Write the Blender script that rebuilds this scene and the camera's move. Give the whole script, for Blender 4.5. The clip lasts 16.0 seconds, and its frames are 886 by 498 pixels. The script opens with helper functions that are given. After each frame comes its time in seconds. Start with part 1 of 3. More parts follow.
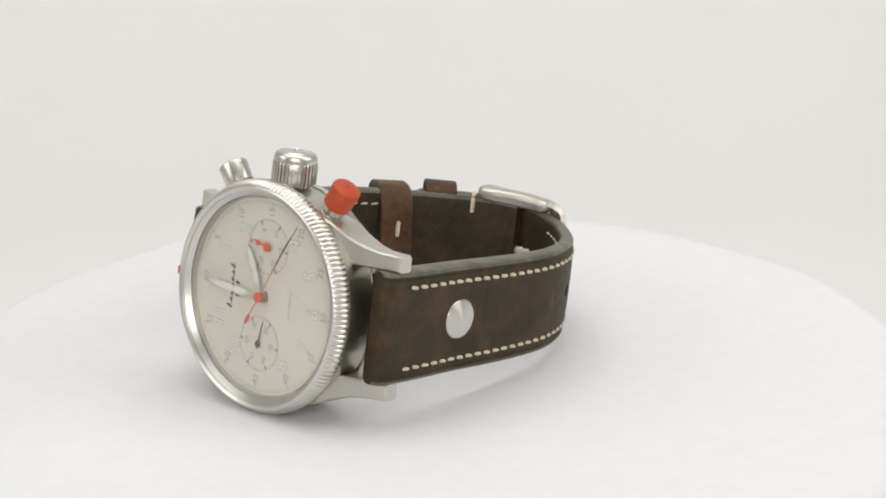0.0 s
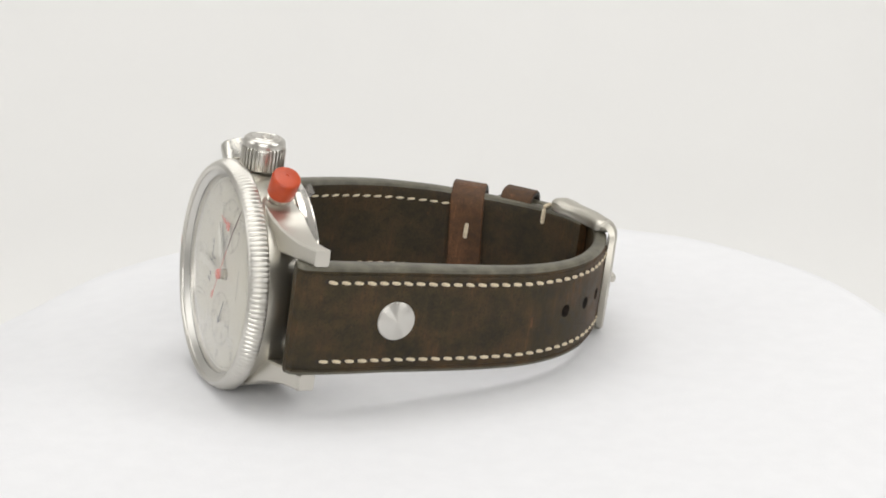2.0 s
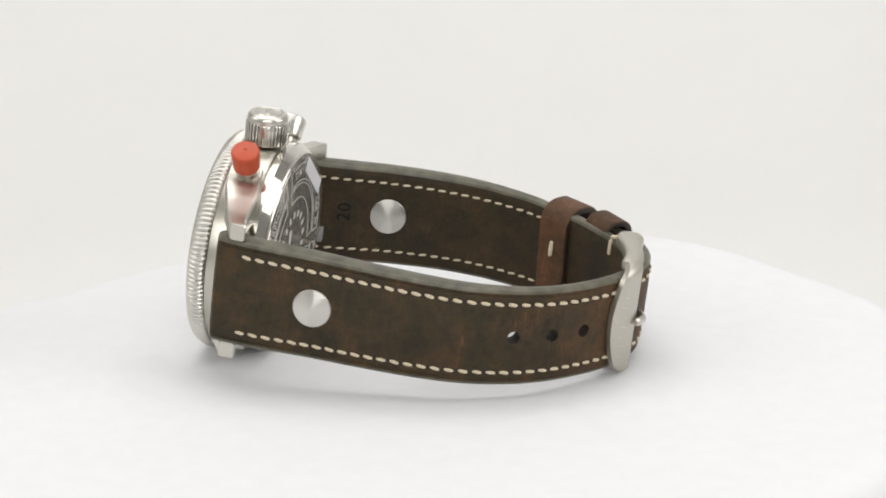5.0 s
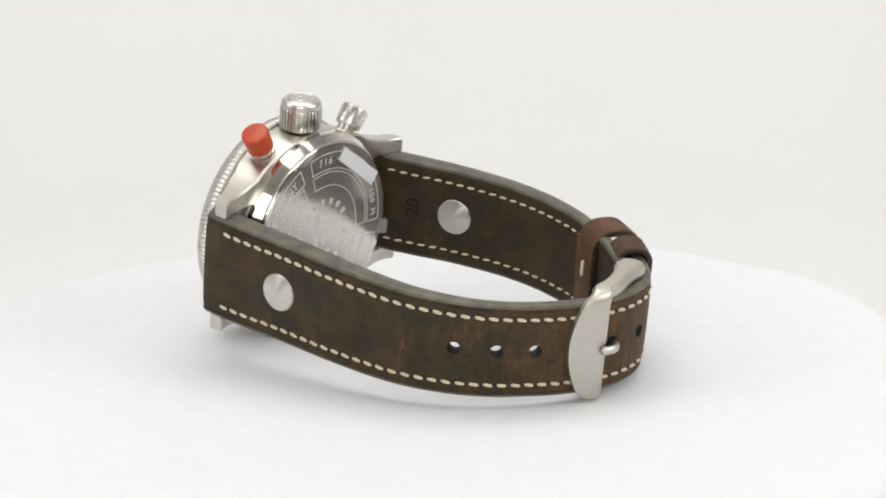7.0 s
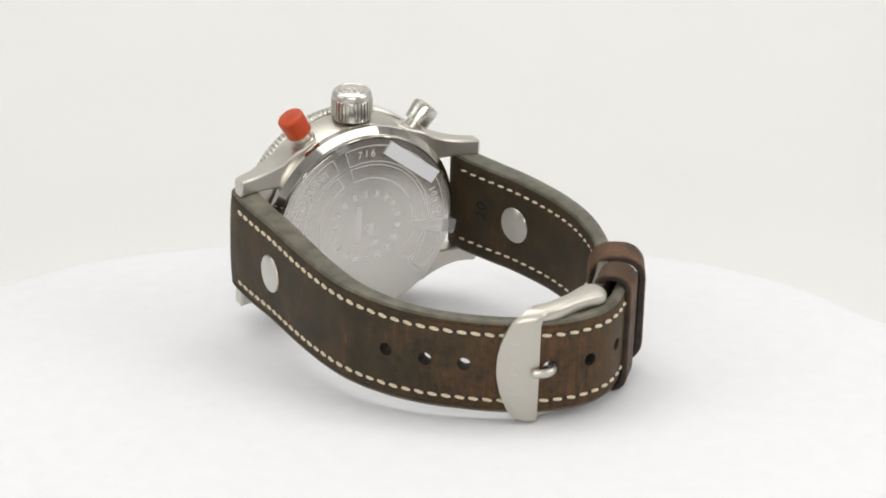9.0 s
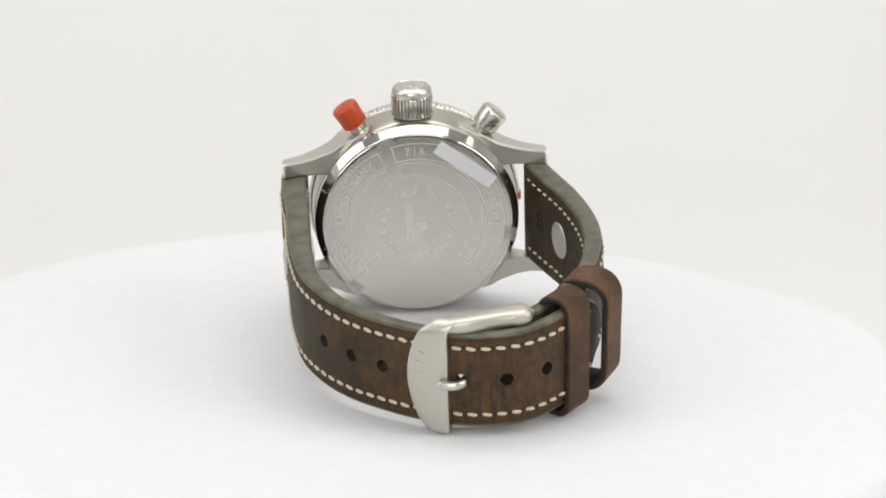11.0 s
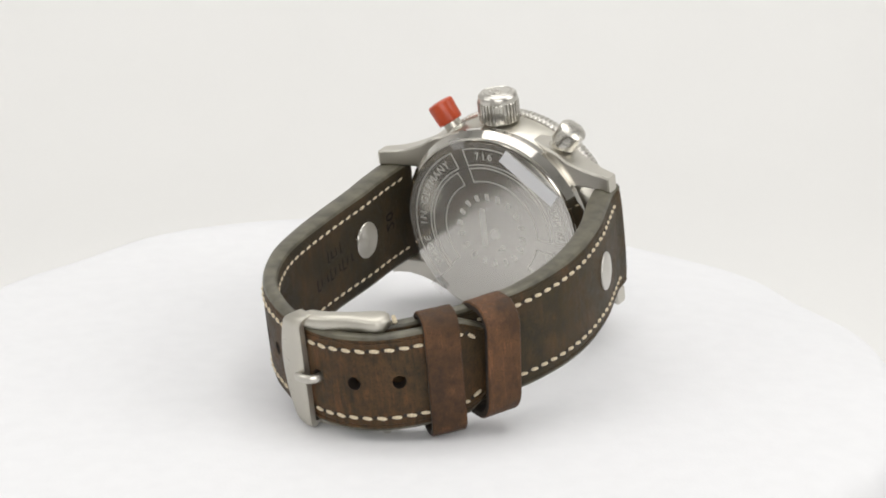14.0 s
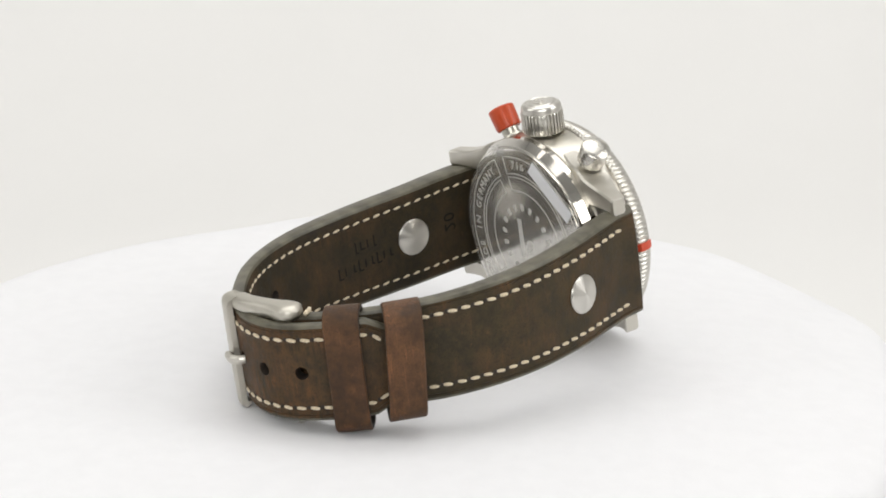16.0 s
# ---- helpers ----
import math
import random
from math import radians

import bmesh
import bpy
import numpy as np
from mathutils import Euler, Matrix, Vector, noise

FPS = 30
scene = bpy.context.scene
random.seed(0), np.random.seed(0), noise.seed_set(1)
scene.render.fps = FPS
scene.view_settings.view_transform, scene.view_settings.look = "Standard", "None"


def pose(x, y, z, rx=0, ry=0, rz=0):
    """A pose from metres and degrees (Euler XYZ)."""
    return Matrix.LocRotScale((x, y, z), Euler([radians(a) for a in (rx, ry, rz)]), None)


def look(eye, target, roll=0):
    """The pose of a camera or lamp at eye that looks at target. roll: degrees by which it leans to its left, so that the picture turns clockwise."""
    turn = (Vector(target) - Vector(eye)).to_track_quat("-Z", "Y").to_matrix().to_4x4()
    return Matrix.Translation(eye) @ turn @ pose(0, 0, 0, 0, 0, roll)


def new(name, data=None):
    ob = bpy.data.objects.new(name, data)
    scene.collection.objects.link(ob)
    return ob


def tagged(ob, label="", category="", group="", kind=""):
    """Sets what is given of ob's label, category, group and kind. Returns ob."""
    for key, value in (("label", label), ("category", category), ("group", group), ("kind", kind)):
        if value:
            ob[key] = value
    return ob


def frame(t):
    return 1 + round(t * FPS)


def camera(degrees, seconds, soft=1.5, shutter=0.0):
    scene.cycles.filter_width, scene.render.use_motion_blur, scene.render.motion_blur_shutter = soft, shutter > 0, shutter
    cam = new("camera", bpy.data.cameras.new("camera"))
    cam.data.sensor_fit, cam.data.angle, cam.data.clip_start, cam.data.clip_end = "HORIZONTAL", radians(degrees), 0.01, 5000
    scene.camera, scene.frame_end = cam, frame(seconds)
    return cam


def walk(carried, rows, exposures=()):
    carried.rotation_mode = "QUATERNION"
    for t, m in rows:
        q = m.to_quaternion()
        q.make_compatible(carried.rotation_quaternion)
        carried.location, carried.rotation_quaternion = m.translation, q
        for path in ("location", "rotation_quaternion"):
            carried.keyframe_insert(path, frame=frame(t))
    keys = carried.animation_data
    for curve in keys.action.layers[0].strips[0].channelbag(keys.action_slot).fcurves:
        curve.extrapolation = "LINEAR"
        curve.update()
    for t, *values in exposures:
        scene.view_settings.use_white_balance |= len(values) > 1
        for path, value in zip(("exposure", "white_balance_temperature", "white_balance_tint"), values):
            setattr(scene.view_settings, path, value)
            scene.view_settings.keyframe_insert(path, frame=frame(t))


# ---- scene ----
MM = 0.001
# ---- camera ----
CAM_HEIGHT = 0.17567
cam = camera(18.8, 16.0, soft=1.85)
CAM_POSE = pose(0, -0.486, CAM_HEIGHT, 90 - 17.51, 0, -0.64) @ pose(0, 0, 0, 0, 0, -0.1)
walk(cam, [(0.0, CAM_POSE), (16.0, CAM_POSE)], exposures=[(0.0, -0.15), (1.5, -0.1), (3.5, -0.07), (7.0, -0.02), (9.0, -0.02), (11.5, -0.03), (13.5, -0.05), (16.0, -0.03)])


def turn_at(t):
    """The turntable's angle in degrees."""
    return 0.000697 * t ** 3 - 0.000232 * t ** 2 - 12.0938 * t + 0.05


# the wristwatch's own axes on the table: x to 12 o'clock, y out of the dial, z to the crown
WATCH = pose(-0.020861, -0.018057, CAM_HEIGHT - 0.155638, 7.527, -2.048, 135.416)

# ---- light ----
world = bpy.data.worlds.new("studio")
scene.world = world
world.use_nodes = True
world.node_tree.nodes["Background"].inputs["Color"].default_value = (1.0, 0.985, 0.96, 1)
world.node_tree.nodes["Background"].inputs["Strength"].default_value = 0.48


def softbox(name, eye, target, wide, high, power, colour):
    data = bpy.data.lights.new(name, "AREA")
    data.shape, data.size, data.size_y, data.energy, data.color = "RECTANGLE", wide, high, power, colour
    ob = new(name, data)
    ob.matrix_world = look(eye, target)
    return ob


softbox("softbox_top", (0.0, 0.05, 0.85), (0, 0.02, 0), 0.9, 0.9, 3.8, (1.0, 0.99, 0.97))
softbox("softbox_side", (-0.85, -0.25, 0.55), (0, 0, 0.02), 0.6, 0.6, 2.2, (1.0, 0.99, 0.97))
softbox("softbox_side", (0.85, -0.25, 0.55), (0, 0, 0.02), 0.6, 0.6, 3.6, (1.0, 0.985, 0.965))
# Unseen lamp behind the camera, added to brighten dial, case back and shadows.
softbox("front_fill", (0.0, -1.15, 0.5), (0, 0, 0.02), 0.9, 0.5, 5.7, (1.0, 0.99, 0.97))
# Unseen lamp, added only to brighten the paper sweep behind the table.
softbox("backdrop_fill", (0.0, 0.25, 1.1), (0, 0.95, 0.0), 1.4, 0.4, 3.15, (1.0, 0.985, 0.965))


# ---- materials ----
def material(name, colour, rough=0.5, metal=0.0, dark=None, scale=300.0, bump=0.0, bump_scale=900.0, spread=(0.35, 0.65),
             aniso=0.0, rough_var=0.0):
    m = bpy.data.materials.new(name)
    m.use_nodes = True
    nt = m.node_tree
    p = nt.nodes["Principled BSDF"]
    p.inputs["Roughness"].default_value, p.inputs["Metallic"].default_value = rough, metal
    p.inputs["Base Color"].default_value = (*colour, 1)
    tc = nt.nodes.new("ShaderNodeTexCoord")
    if dark or rough_var:
        n = nt.nodes.new("ShaderNodeTexNoise")
        n.inputs["Scale"].default_value, n.inputs["Detail"].default_value = scale, 6.0
        nt.links.new(tc.outputs["Object"], n.inputs["Vector"])
        if dark:
            r = nt.nodes.new("ShaderNodeValToRGB")
            r.color_ramp.elements[0].position, r.color_ramp.elements[1].position = spread
            r.color_ramp.elements[0].color, r.color_ramp.elements[1].color = (*dark, 1), (*colour, 1)
            nt.links.new(n.outputs["Fac"], r.inputs["Fac"])
            nt.links.new(r.outputs["Color"], p.inputs["Base Color"])
        if rough_var:
            mr = nt.nodes.new("ShaderNodeMapRange")
            mr.inputs["To Min"].default_value, mr.inputs["To Max"].default_value = rough - rough_var, rough + rough_var
            nt.links.new(n.outputs["Fac"], mr.inputs["Value"])
            nt.links.new(mr.outputs["Result"], p.inputs["Roughness"])
    if aniso:
        p.inputs["Anisotropic"].default_value, p.inputs["Anisotropic Rotation"].default_value = aniso, 0.25
        tg = nt.nodes.new("ShaderNodeTangent")
        tg.direction_type, tg.axis = "RADIAL", "Z"
        nt.links.new(tg.outputs["Tangent"], p.inputs["Tangent"])
    if bump:
        n2 = nt.nodes.new("ShaderNodeTexNoise")
        n2.inputs["Scale"].default_value, n2.inputs["Detail"].default_value = bump_scale, 4.0
        b = nt.nodes.new("ShaderNodeBump")
        b.inputs["Strength"].default_value, b.inputs["Distance"].default_value = bump, 0.0002
        nt.links.new(tc.outputs["Object"], n2.inputs["Vector"])
        nt.links.new(n2.outputs["Fac"], b.inputs["Height"])
        nt.links.new(b.outputs["Normal"], p.inputs["Normal"])
    return m


def leather(name, base, deep, wear, wear_amount, near=None):
    """Oiled pull-up leather: dark waxy body, pores, fine creases across the strap, warm scuffs. near: (from, to) along the strap, in metres, where handling wears it redder."""
    m = bpy.data.materials.new(name)
    m.use_nodes = True
    nt = m.node_tree
    add, link = nt.nodes.new, nt.links.new
    p = nt.nodes["Principled BSDF"]
    p.inputs["Specular IOR Level"].default_value = 0.3
    tc = add("ShaderNodeTexCoord")

    def noise_of(scale, detail, stretch=(1, 1, 1), rough=0.55):
        mp, n = add("ShaderNodeMapping"), add("ShaderNodeTexNoise")
        mp.inputs["Scale"].default_value = stretch
        n.inputs["Scale"].default_value, n.inputs["Detail"].default_value, n.inputs["Roughness"].default_value = scale, detail, rough
        link(tc.outputs["Object"], mp.inputs["Vector"])
        link(mp.outputs["Vector"], n.inputs["Vector"])
        return n.outputs["Fac"]

    def ranged(value, a, b, lo=0.0, hi=1.0):
        r = add("ShaderNodeMapRange")
        for key, x in (("From Min", a), ("From Max", b), ("To Min", lo), ("To Max", hi)):
            r.inputs[key].default_value = x
        link(value, r.inputs["Value"])
        return r.outputs["Result"]

    def calc(kind, a, b, clamp=False):
        n = add("ShaderNodeMath")
        n.operation, n.use_clamp = kind, clamp
        for k, x in enumerate((a, b)):
            if isinstance(x, float):
                n.inputs[k].default_value = x
            else:
                link(x, n.inputs[k])
        return n.outputs["Value"]

    def mixed(fac, a, b):
        n = add("ShaderNodeMixRGB")
        link(fac, n.inputs["Fac"])
        for key, x in (("Color1", a), ("Color2", b)):
            if isinstance(x, tuple):
                n.inputs[key].default_value = (*x, 1)
            else:
                link(x, n.inputs[key])
        return n.outputs["Color"]

    cloud, mottle = noise_of(75, 3), noise_of(640, 8, rough=0.68)
    grain = noise_of(3200, 3)
    crease = noise_of(950, 5, (1.5, 1.5, 0.16), 0.65)
    body = calc("ADD", calc("MULTIPLY", cloud, 0.35), calc("MULTIPLY", mottle, 0.65))
    colour = mixed(ranged(body, 0.36, 0.64), deep, base)
    # thin worn creases and sparse small scuffs, warmer than the body
    patch = ranged(noise_of(150, 4), 0.44, 0.66)
    lines = calc("MULTIPLY", ranged(crease, 0.53, 0.72), patch)
    fleck = ranged(noise_of(1150, 4, (1.2, 1.2, 0.7)), 0.66, 0.74)
    worn = calc("MULTIPLY", calc("ADD", calc("MULTIPLY", patch, 0.35), lines), wear_amount)
    if near:
        sep = add("ShaderNodeSeparateXYZ")
        link(tc.outputs["Object"], sep.inputs["Vector"])
        zone = ranged(sep.outputs["Y"], near[0], near[1], 0.0, 1.0)
        worn = calc("ADD", worn, calc("MULTIPLY", zone, ranged(calc("ADD", calc("MULTIPLY", crease, 0.6), calc("MULTIPLY", mottle, 0.4)), 0.39, 0.69, 0.0, 0.62)))
    worn = calc("ADD", worn, calc("MULTIPLY", fleck, 0.4), True)
    colour = mixed(worn, colour, wear)
    # pores stay dark
    pores = ranged(grain, 0.36, 0.48, 0.55, 0.0)
    colour = mixed(pores, colour, deep)
    link(colour, p.inputs["Base Color"])
    link(ranged(mottle, 0.3, 0.7, 0.46, 0.7), p.inputs["Roughness"])
    relief = calc("ADD", calc("ADD", grain, calc("MULTIPLY", mottle, 0.8)), calc("MULTIPLY", crease, 0.6))
    b = add("ShaderNodeBump")
    b.inputs["Strength"].default_value, b.inputs["Distance"].default_value = 0.45, 0.0002
    link(relief, b.inputs["Height"])
    link(b.outputs["Normal"], p.inputs["Normal"])
    return m


LEATHER = leather("brown_leather", (0.056, 0.0400, 0.0165), (0.0172, 0.0130, 0.0058), (0.140, 0.060, 0.022), 0.55, (-0.051, -0.068))
LEATHER_LOOP = leather("reddish_leather", (0.100, 0.049, 0.020), (0.040, 0.020, 0.0095), (0.235, 0.100, 0.043), 0.8)
LINING = leather("lining_leather", (0.047, 0.0335, 0.0140), (0.0145, 0.0108, 0.0050), (0.125, 0.053, 0.018), 0.45)
EDGE = material("edge_paint", (0.132, 0.122, 0.086), 0.4, dark=(0.064, 0.058, 0.040), scale=300, bump=0.25, bump_scale=700)
LINER = material("leather_cut", (0.035, 0.024, 0.016), 0.7, dark=(0.012, 0.009, 0.007), scale=500, bump=0.3)
# Near-black stands in for the shade inside marks pressed into the leather.
STAMP = material("pressed_shade", (0.005, 0.004, 0.003), 0.95, dark=(0.002, 0.002, 0.0015), scale=900)
THREAD = material("thread", (0.74, 0.65, 0.49), 0.75, dark=(0.52, 0.43, 0.29), scale=1400, bump=0.5, bump_scale=3000)
SATIN = material("satin_steel", (0.605, 0.58, 0.525), 0.35, 1.0, rough_var=0.06, scale=700, bump=0.04, bump_scale=2500)
SLOPE = material("bright_steel", (0.64, 0.625, 0.59), 0.34, 1.0, rough_var=0.04, scale=500)
RING = material("bezel_steel", (0.65, 0.63, 0.585), 0.3, 1.0, rough_var=0.05, scale=700, bump=0.03, bump_scale=2500)
POLISH = material("polished_steel", (0.68, 0.655, 0.61), 0.075, 1.0, rough_var=0.02, scale=300)
CASE_STEEL = material("case_steel", (0.53, 0.508, 0.45), 0.3, 1.0, rough_var=0.04, scale=600, bump=0.012, bump_scale=2500)
CROWN = material("crown_steel", (0.64, 0.62, 0.575), 0.29, 1.0, rough_var=0.03, scale=500)
PUSH = material("pusher_steel", (0.66, 0.64, 0.59), 0.27, 1.0, rough_var=0.04, scale=500)
BRUSHED = material("brushed_steel", (0.55, 0.525, 0.465), 0.42, 1.0, rough_var=0.05, scale=900, bump=0.06, bump_scale=2600)
SPUN = material("spun_steel", (0.64, 0.62, 0.58), 0.36, 1.0, rough_var=0.03, scale=500, aniso=0.9)
PLATE = material("back_steel", (0.77, 0.745, 0.695), 0.15, 1.0, rough_var=0.03, scale=500, aniso=0.5)
DIAL = material("cream_dial", (0.535, 0.508, 0.425), 0.5, dark=(0.523, 0.496, 0.415), scale=900)
LUME = material("lume", (0.64, 0.62, 0.55), 0.6)
OUTLINE = material("grey_print", (0.25, 0.23, 0.20), 0.6)
BLACK = material("black_print", (0.05, 0.05, 0.055), 0.45)
RED = material("red_anodised", (0.49, 0.060, 0.012), 0.34, dark=(0.43, 0.050, 0.010), scale=600, bump=0.06, bump_scale=2500)
RED_PRINT = material("red_enamel", (0.58, 0.07, 0.03), 0.4)
TIP = material("dark_tip", (0.11, 0.05, 0.035), 0.4)
BRASS = material("brass", (0.34, 0.29, 0.19), 0.32, 1.0)
ENGRAVE = material("engraving", (0.80, 0.785, 0.745), 0.45, 0.6)
PAPER = material("sticker_paper", (0.78, 0.78, 0.80), 0.6)
CLOTH = material("white_cloth", (0.755, 0.757, 0.774), 0.9, dark=(0.738, 0.74, 0.757), scale=220, bump=0.12, bump_scale=1500)
GREY = material("grey_wall", (0.70, 0.70, 0.69), 0.9, dark=(0.67, 0.67, 0.66), scale=6)
SWEEP = material("white_paper", (0.80, 0.795, 0.785), 0.9, dark=(0.79, 0.785, 0.775), scale=9)


def clear(name, rough, weight):
    m = bpy.data.materials.new(name)
    m.use_nodes = True
    p = m.node_tree.nodes["Principled BSDF"]
    p.inputs["Transmission Weight"].default_value, p.inputs["Roughness"].default_value = weight, rough
    p.inputs["IOR"].default_value, p.inputs["Base Color"].default_value = 1.5, (1, 1, 1, 1)
    return m


GLASS = clear("crystal_glass", 0.0, 1.0)


def foil_material(name, weight, rough):
    """Thin clinging protective foil: clear, with a soft sheen."""
    m = bpy.data.materials.new(name)
    m.use_nodes = True
    nt = m.node_tree
    out = nt.nodes["Material Output"]
    p = nt.nodes["Principled BSDF"]
    p.inputs["Base Color"].default_value, p.inputs["Roughness"].default_value = (0.72, 0.71, 0.69, 1), rough
    tr, mix = nt.nodes.new("ShaderNodeBsdfTransparent"), nt.nodes.new("ShaderNodeMixShader")
    mix.inputs["Fac"].default_value = weight
    nt.links.new(tr.outputs["BSDF"], mix.inputs[1])
    nt.links.new(p.outputs["BSDF"], mix.inputs[2])
    nt.links.new(mix.outputs["Shader"], out.inputs["Surface"])
    return m


FOIL = foil_material("clear_foil", 0.06, 0.4)
TAB = foil_material("clear_foil_tab", 0.17, 0.12)


# ---- mesh helpers (coordinates in millimetres) ----
def mesh_of(name, verts, faces, mats, smooth=True, face_mats=None, crease=32):
    me = bpy.data.meshes.new(name)
    me.from_pydata([(x * MM, y * MM, z * MM) for x, y, z in verts], [], faces)
    for m in (mats if isinstance(mats, (list, tuple)) else [mats]):
        me.materials.append(m)
    bm = bmesh.new()
    bm.from_mesh(me)
    bmesh.ops.recalc_face_normals(bm, faces=bm.faces)
    if smooth:
        for f in bm.faces:
            f.smooth = True
        for e in bm.edges:
            if len(e.link_faces) == 2 and e.calc_face_angle(0) > radians(crease):
                e.smooth = False
    bm.to_mesh(me)
    bm.free()
    if face_mats:
        me.polygons.foreach_set("material_index", face_mats)
    return me


def part(name, me, parent, label="", at=None):
    """A part of a thing: under the wristwatch it stands in the watch's own axes, under a part in that part's axes."""
    ob = new(name, me)
    ob.parent = parent
    ob.matrix_basis = at if at is not None else (WATCH if parent.type == "EMPTY" else Matrix.Identity(4))
    return tagged(ob, label)


def mm_at(x, y, z):
    return Matrix.Translation((x * MM, y * MM, z * MM))


def revolve(profile, segs, wave=None, closed=False):
    """Turns (radius, height) points about the local y axis. wave(i, angle) moves a ring's radius."""
    verts, faces, n = [], [], len(profile)
    for k in range(segs):
        a = 2 * math.pi * k / segs
        for i, (r, y) in enumerate(profile):
            rr = r + (wave(i, a) if wave else 0.0)
            verts.append((rr * math.cos(a), y, rr * math.sin(a)))
    for k in range(segs):
        b, c = k * n, (k + 1) % segs * n
        for i in range(n if closed else n - 1):
            j = (i + 1) % n
            faces.append((b + i, b + j, c + j, c + i))
    if not closed:
        for i in (0, n - 1):
            if profile[i][0] > 0.01:
                faces.append([k * n + i for k in range(segs)])
    return verts, faces


def box(x0, x1, y0, y1, z0, z1):
    v = [(x, y, z) for x in (x0, x1) for y in (y0, y1) for z in (z0, z1)]
    return v, [(0, 1, 3, 2), (4, 6, 7, 5), (0, 4, 5, 1), (2, 3, 7, 6), (0, 2, 6, 4), (1, 5, 7, 3)]


def joined(*shapes):
    verts, faces = [], []
    for v, f in shapes:
        k = len(verts)
        verts += list(v)
        faces += [tuple(i + k for i in g) for g in f]
    return verts, faces


def moved(shape, m):
    return [tuple(m @ Vector(v)) for v in shape[0]], shape[1]


def plate(outline, y0, y1):
    """A flat plate from an outline of (x, z) points between two heights."""
    n = len(outline)
    v = [(x, y0, z) for x, z in outline] + [(x, y1, z) for x, z in outline]
    f = [tuple(range(n)), tuple(range(2 * n - 1, n - 1, -1))]
    return v, f + [(i, (i + 1) % n, n + (i + 1) % n, n + i) for i in range(n)]


def arc_strip(r0, r1, a0, a1, y0, y1, n=24):
    """A flat bent strip between two radii and two angles (degrees from 12 o'clock towards the crown)."""
    pts = [(r0, a0 + (a1 - a0) * i / n) for i in range(n + 1)] + [(r1, a1 - (a1 - a0) * i / n) for i in range(n + 1)]
    return plate([(r * math.cos(radians(a)), r * math.sin(radians(a))) for r, a in pts], y0, y1)


def spline(points, step=1.0):
    """Points of a smooth line (Catmull-Rom) about every step millimetres."""
    p = [Vector(q) for q in points]
    p = [2 * p[0] - p[1]] + p + [2 * p[-1] - p[-2]]
    fine = []
    for i in range(1, len(p) - 2):
        a, b, c, d = p[i - 1:i + 3]
        for k in range(24):
            t = k / 24
            fine.append(0.5 * (2 * b + (c - a) * t + (2 * a - 5 * b + 4 * c - d) * t * t + (3 * b - a - 3 * c + d) * t ** 3))
    fine.append(p[-2])
    length = [0.0]
    for a, b in zip(fine, fine[1:]):
        length.append(length[-1] + (b - a).length)
    n = max(2, round(length[-1] / step))
    out, j = [], 0
    for k in range(n + 1):
        s = length[-1] * k / n
        while j < len(fine) - 2 and length[j + 1] < s:
            j += 1
        f = (s - length[j]) / max(1e-9, length[j + 1] - length[j])
        out.append(fine[j].lerp(fine[j + 1], min(1, f)))
    return out, length[-1]


class Line:
    """A strap's middle line in the plane of 12 o'clock and the dial's normal, with its outward side."""

    def __init__(self, points):
        self.pts, self.length = spline(points, 0.5)

    def at(self, s):
        n = len(self.pts) - 1
        u = min(max(s / self.length, 0), 1) * n
        i = min(int(u), n - 1)
        p = self.pts[i].lerp(self.pts[i + 1], u - i)
        a, b = self.pts[max(0, i - 2)], self.pts[min(n, i + 3)]
        t = (b - a).normalized()
        out = Vector((t.y, -t.x))
        if out.dot(p - Vector((2, -32))) < 0:
            out = -out
        return p, t, out

    def by_x(self, x):
        """The length at which the line's stretch by the buckle reaches x."""
        n = len(self.pts) - 1
        for i in range(n):
            a, b = self.pts[i], self.pts[i + 1]
            if a.y < -55 and a.x <= x <= b.x:
                return (i + (x - a.x) / (b.x - a.x)) / n * self.length
        return self.length

    def near(self, x, y):
        n = len(self.pts) - 1
        return min(range(n + 1), key=lambda i: (self.pts[i] - Vector((x, y))).length) / n * self.length


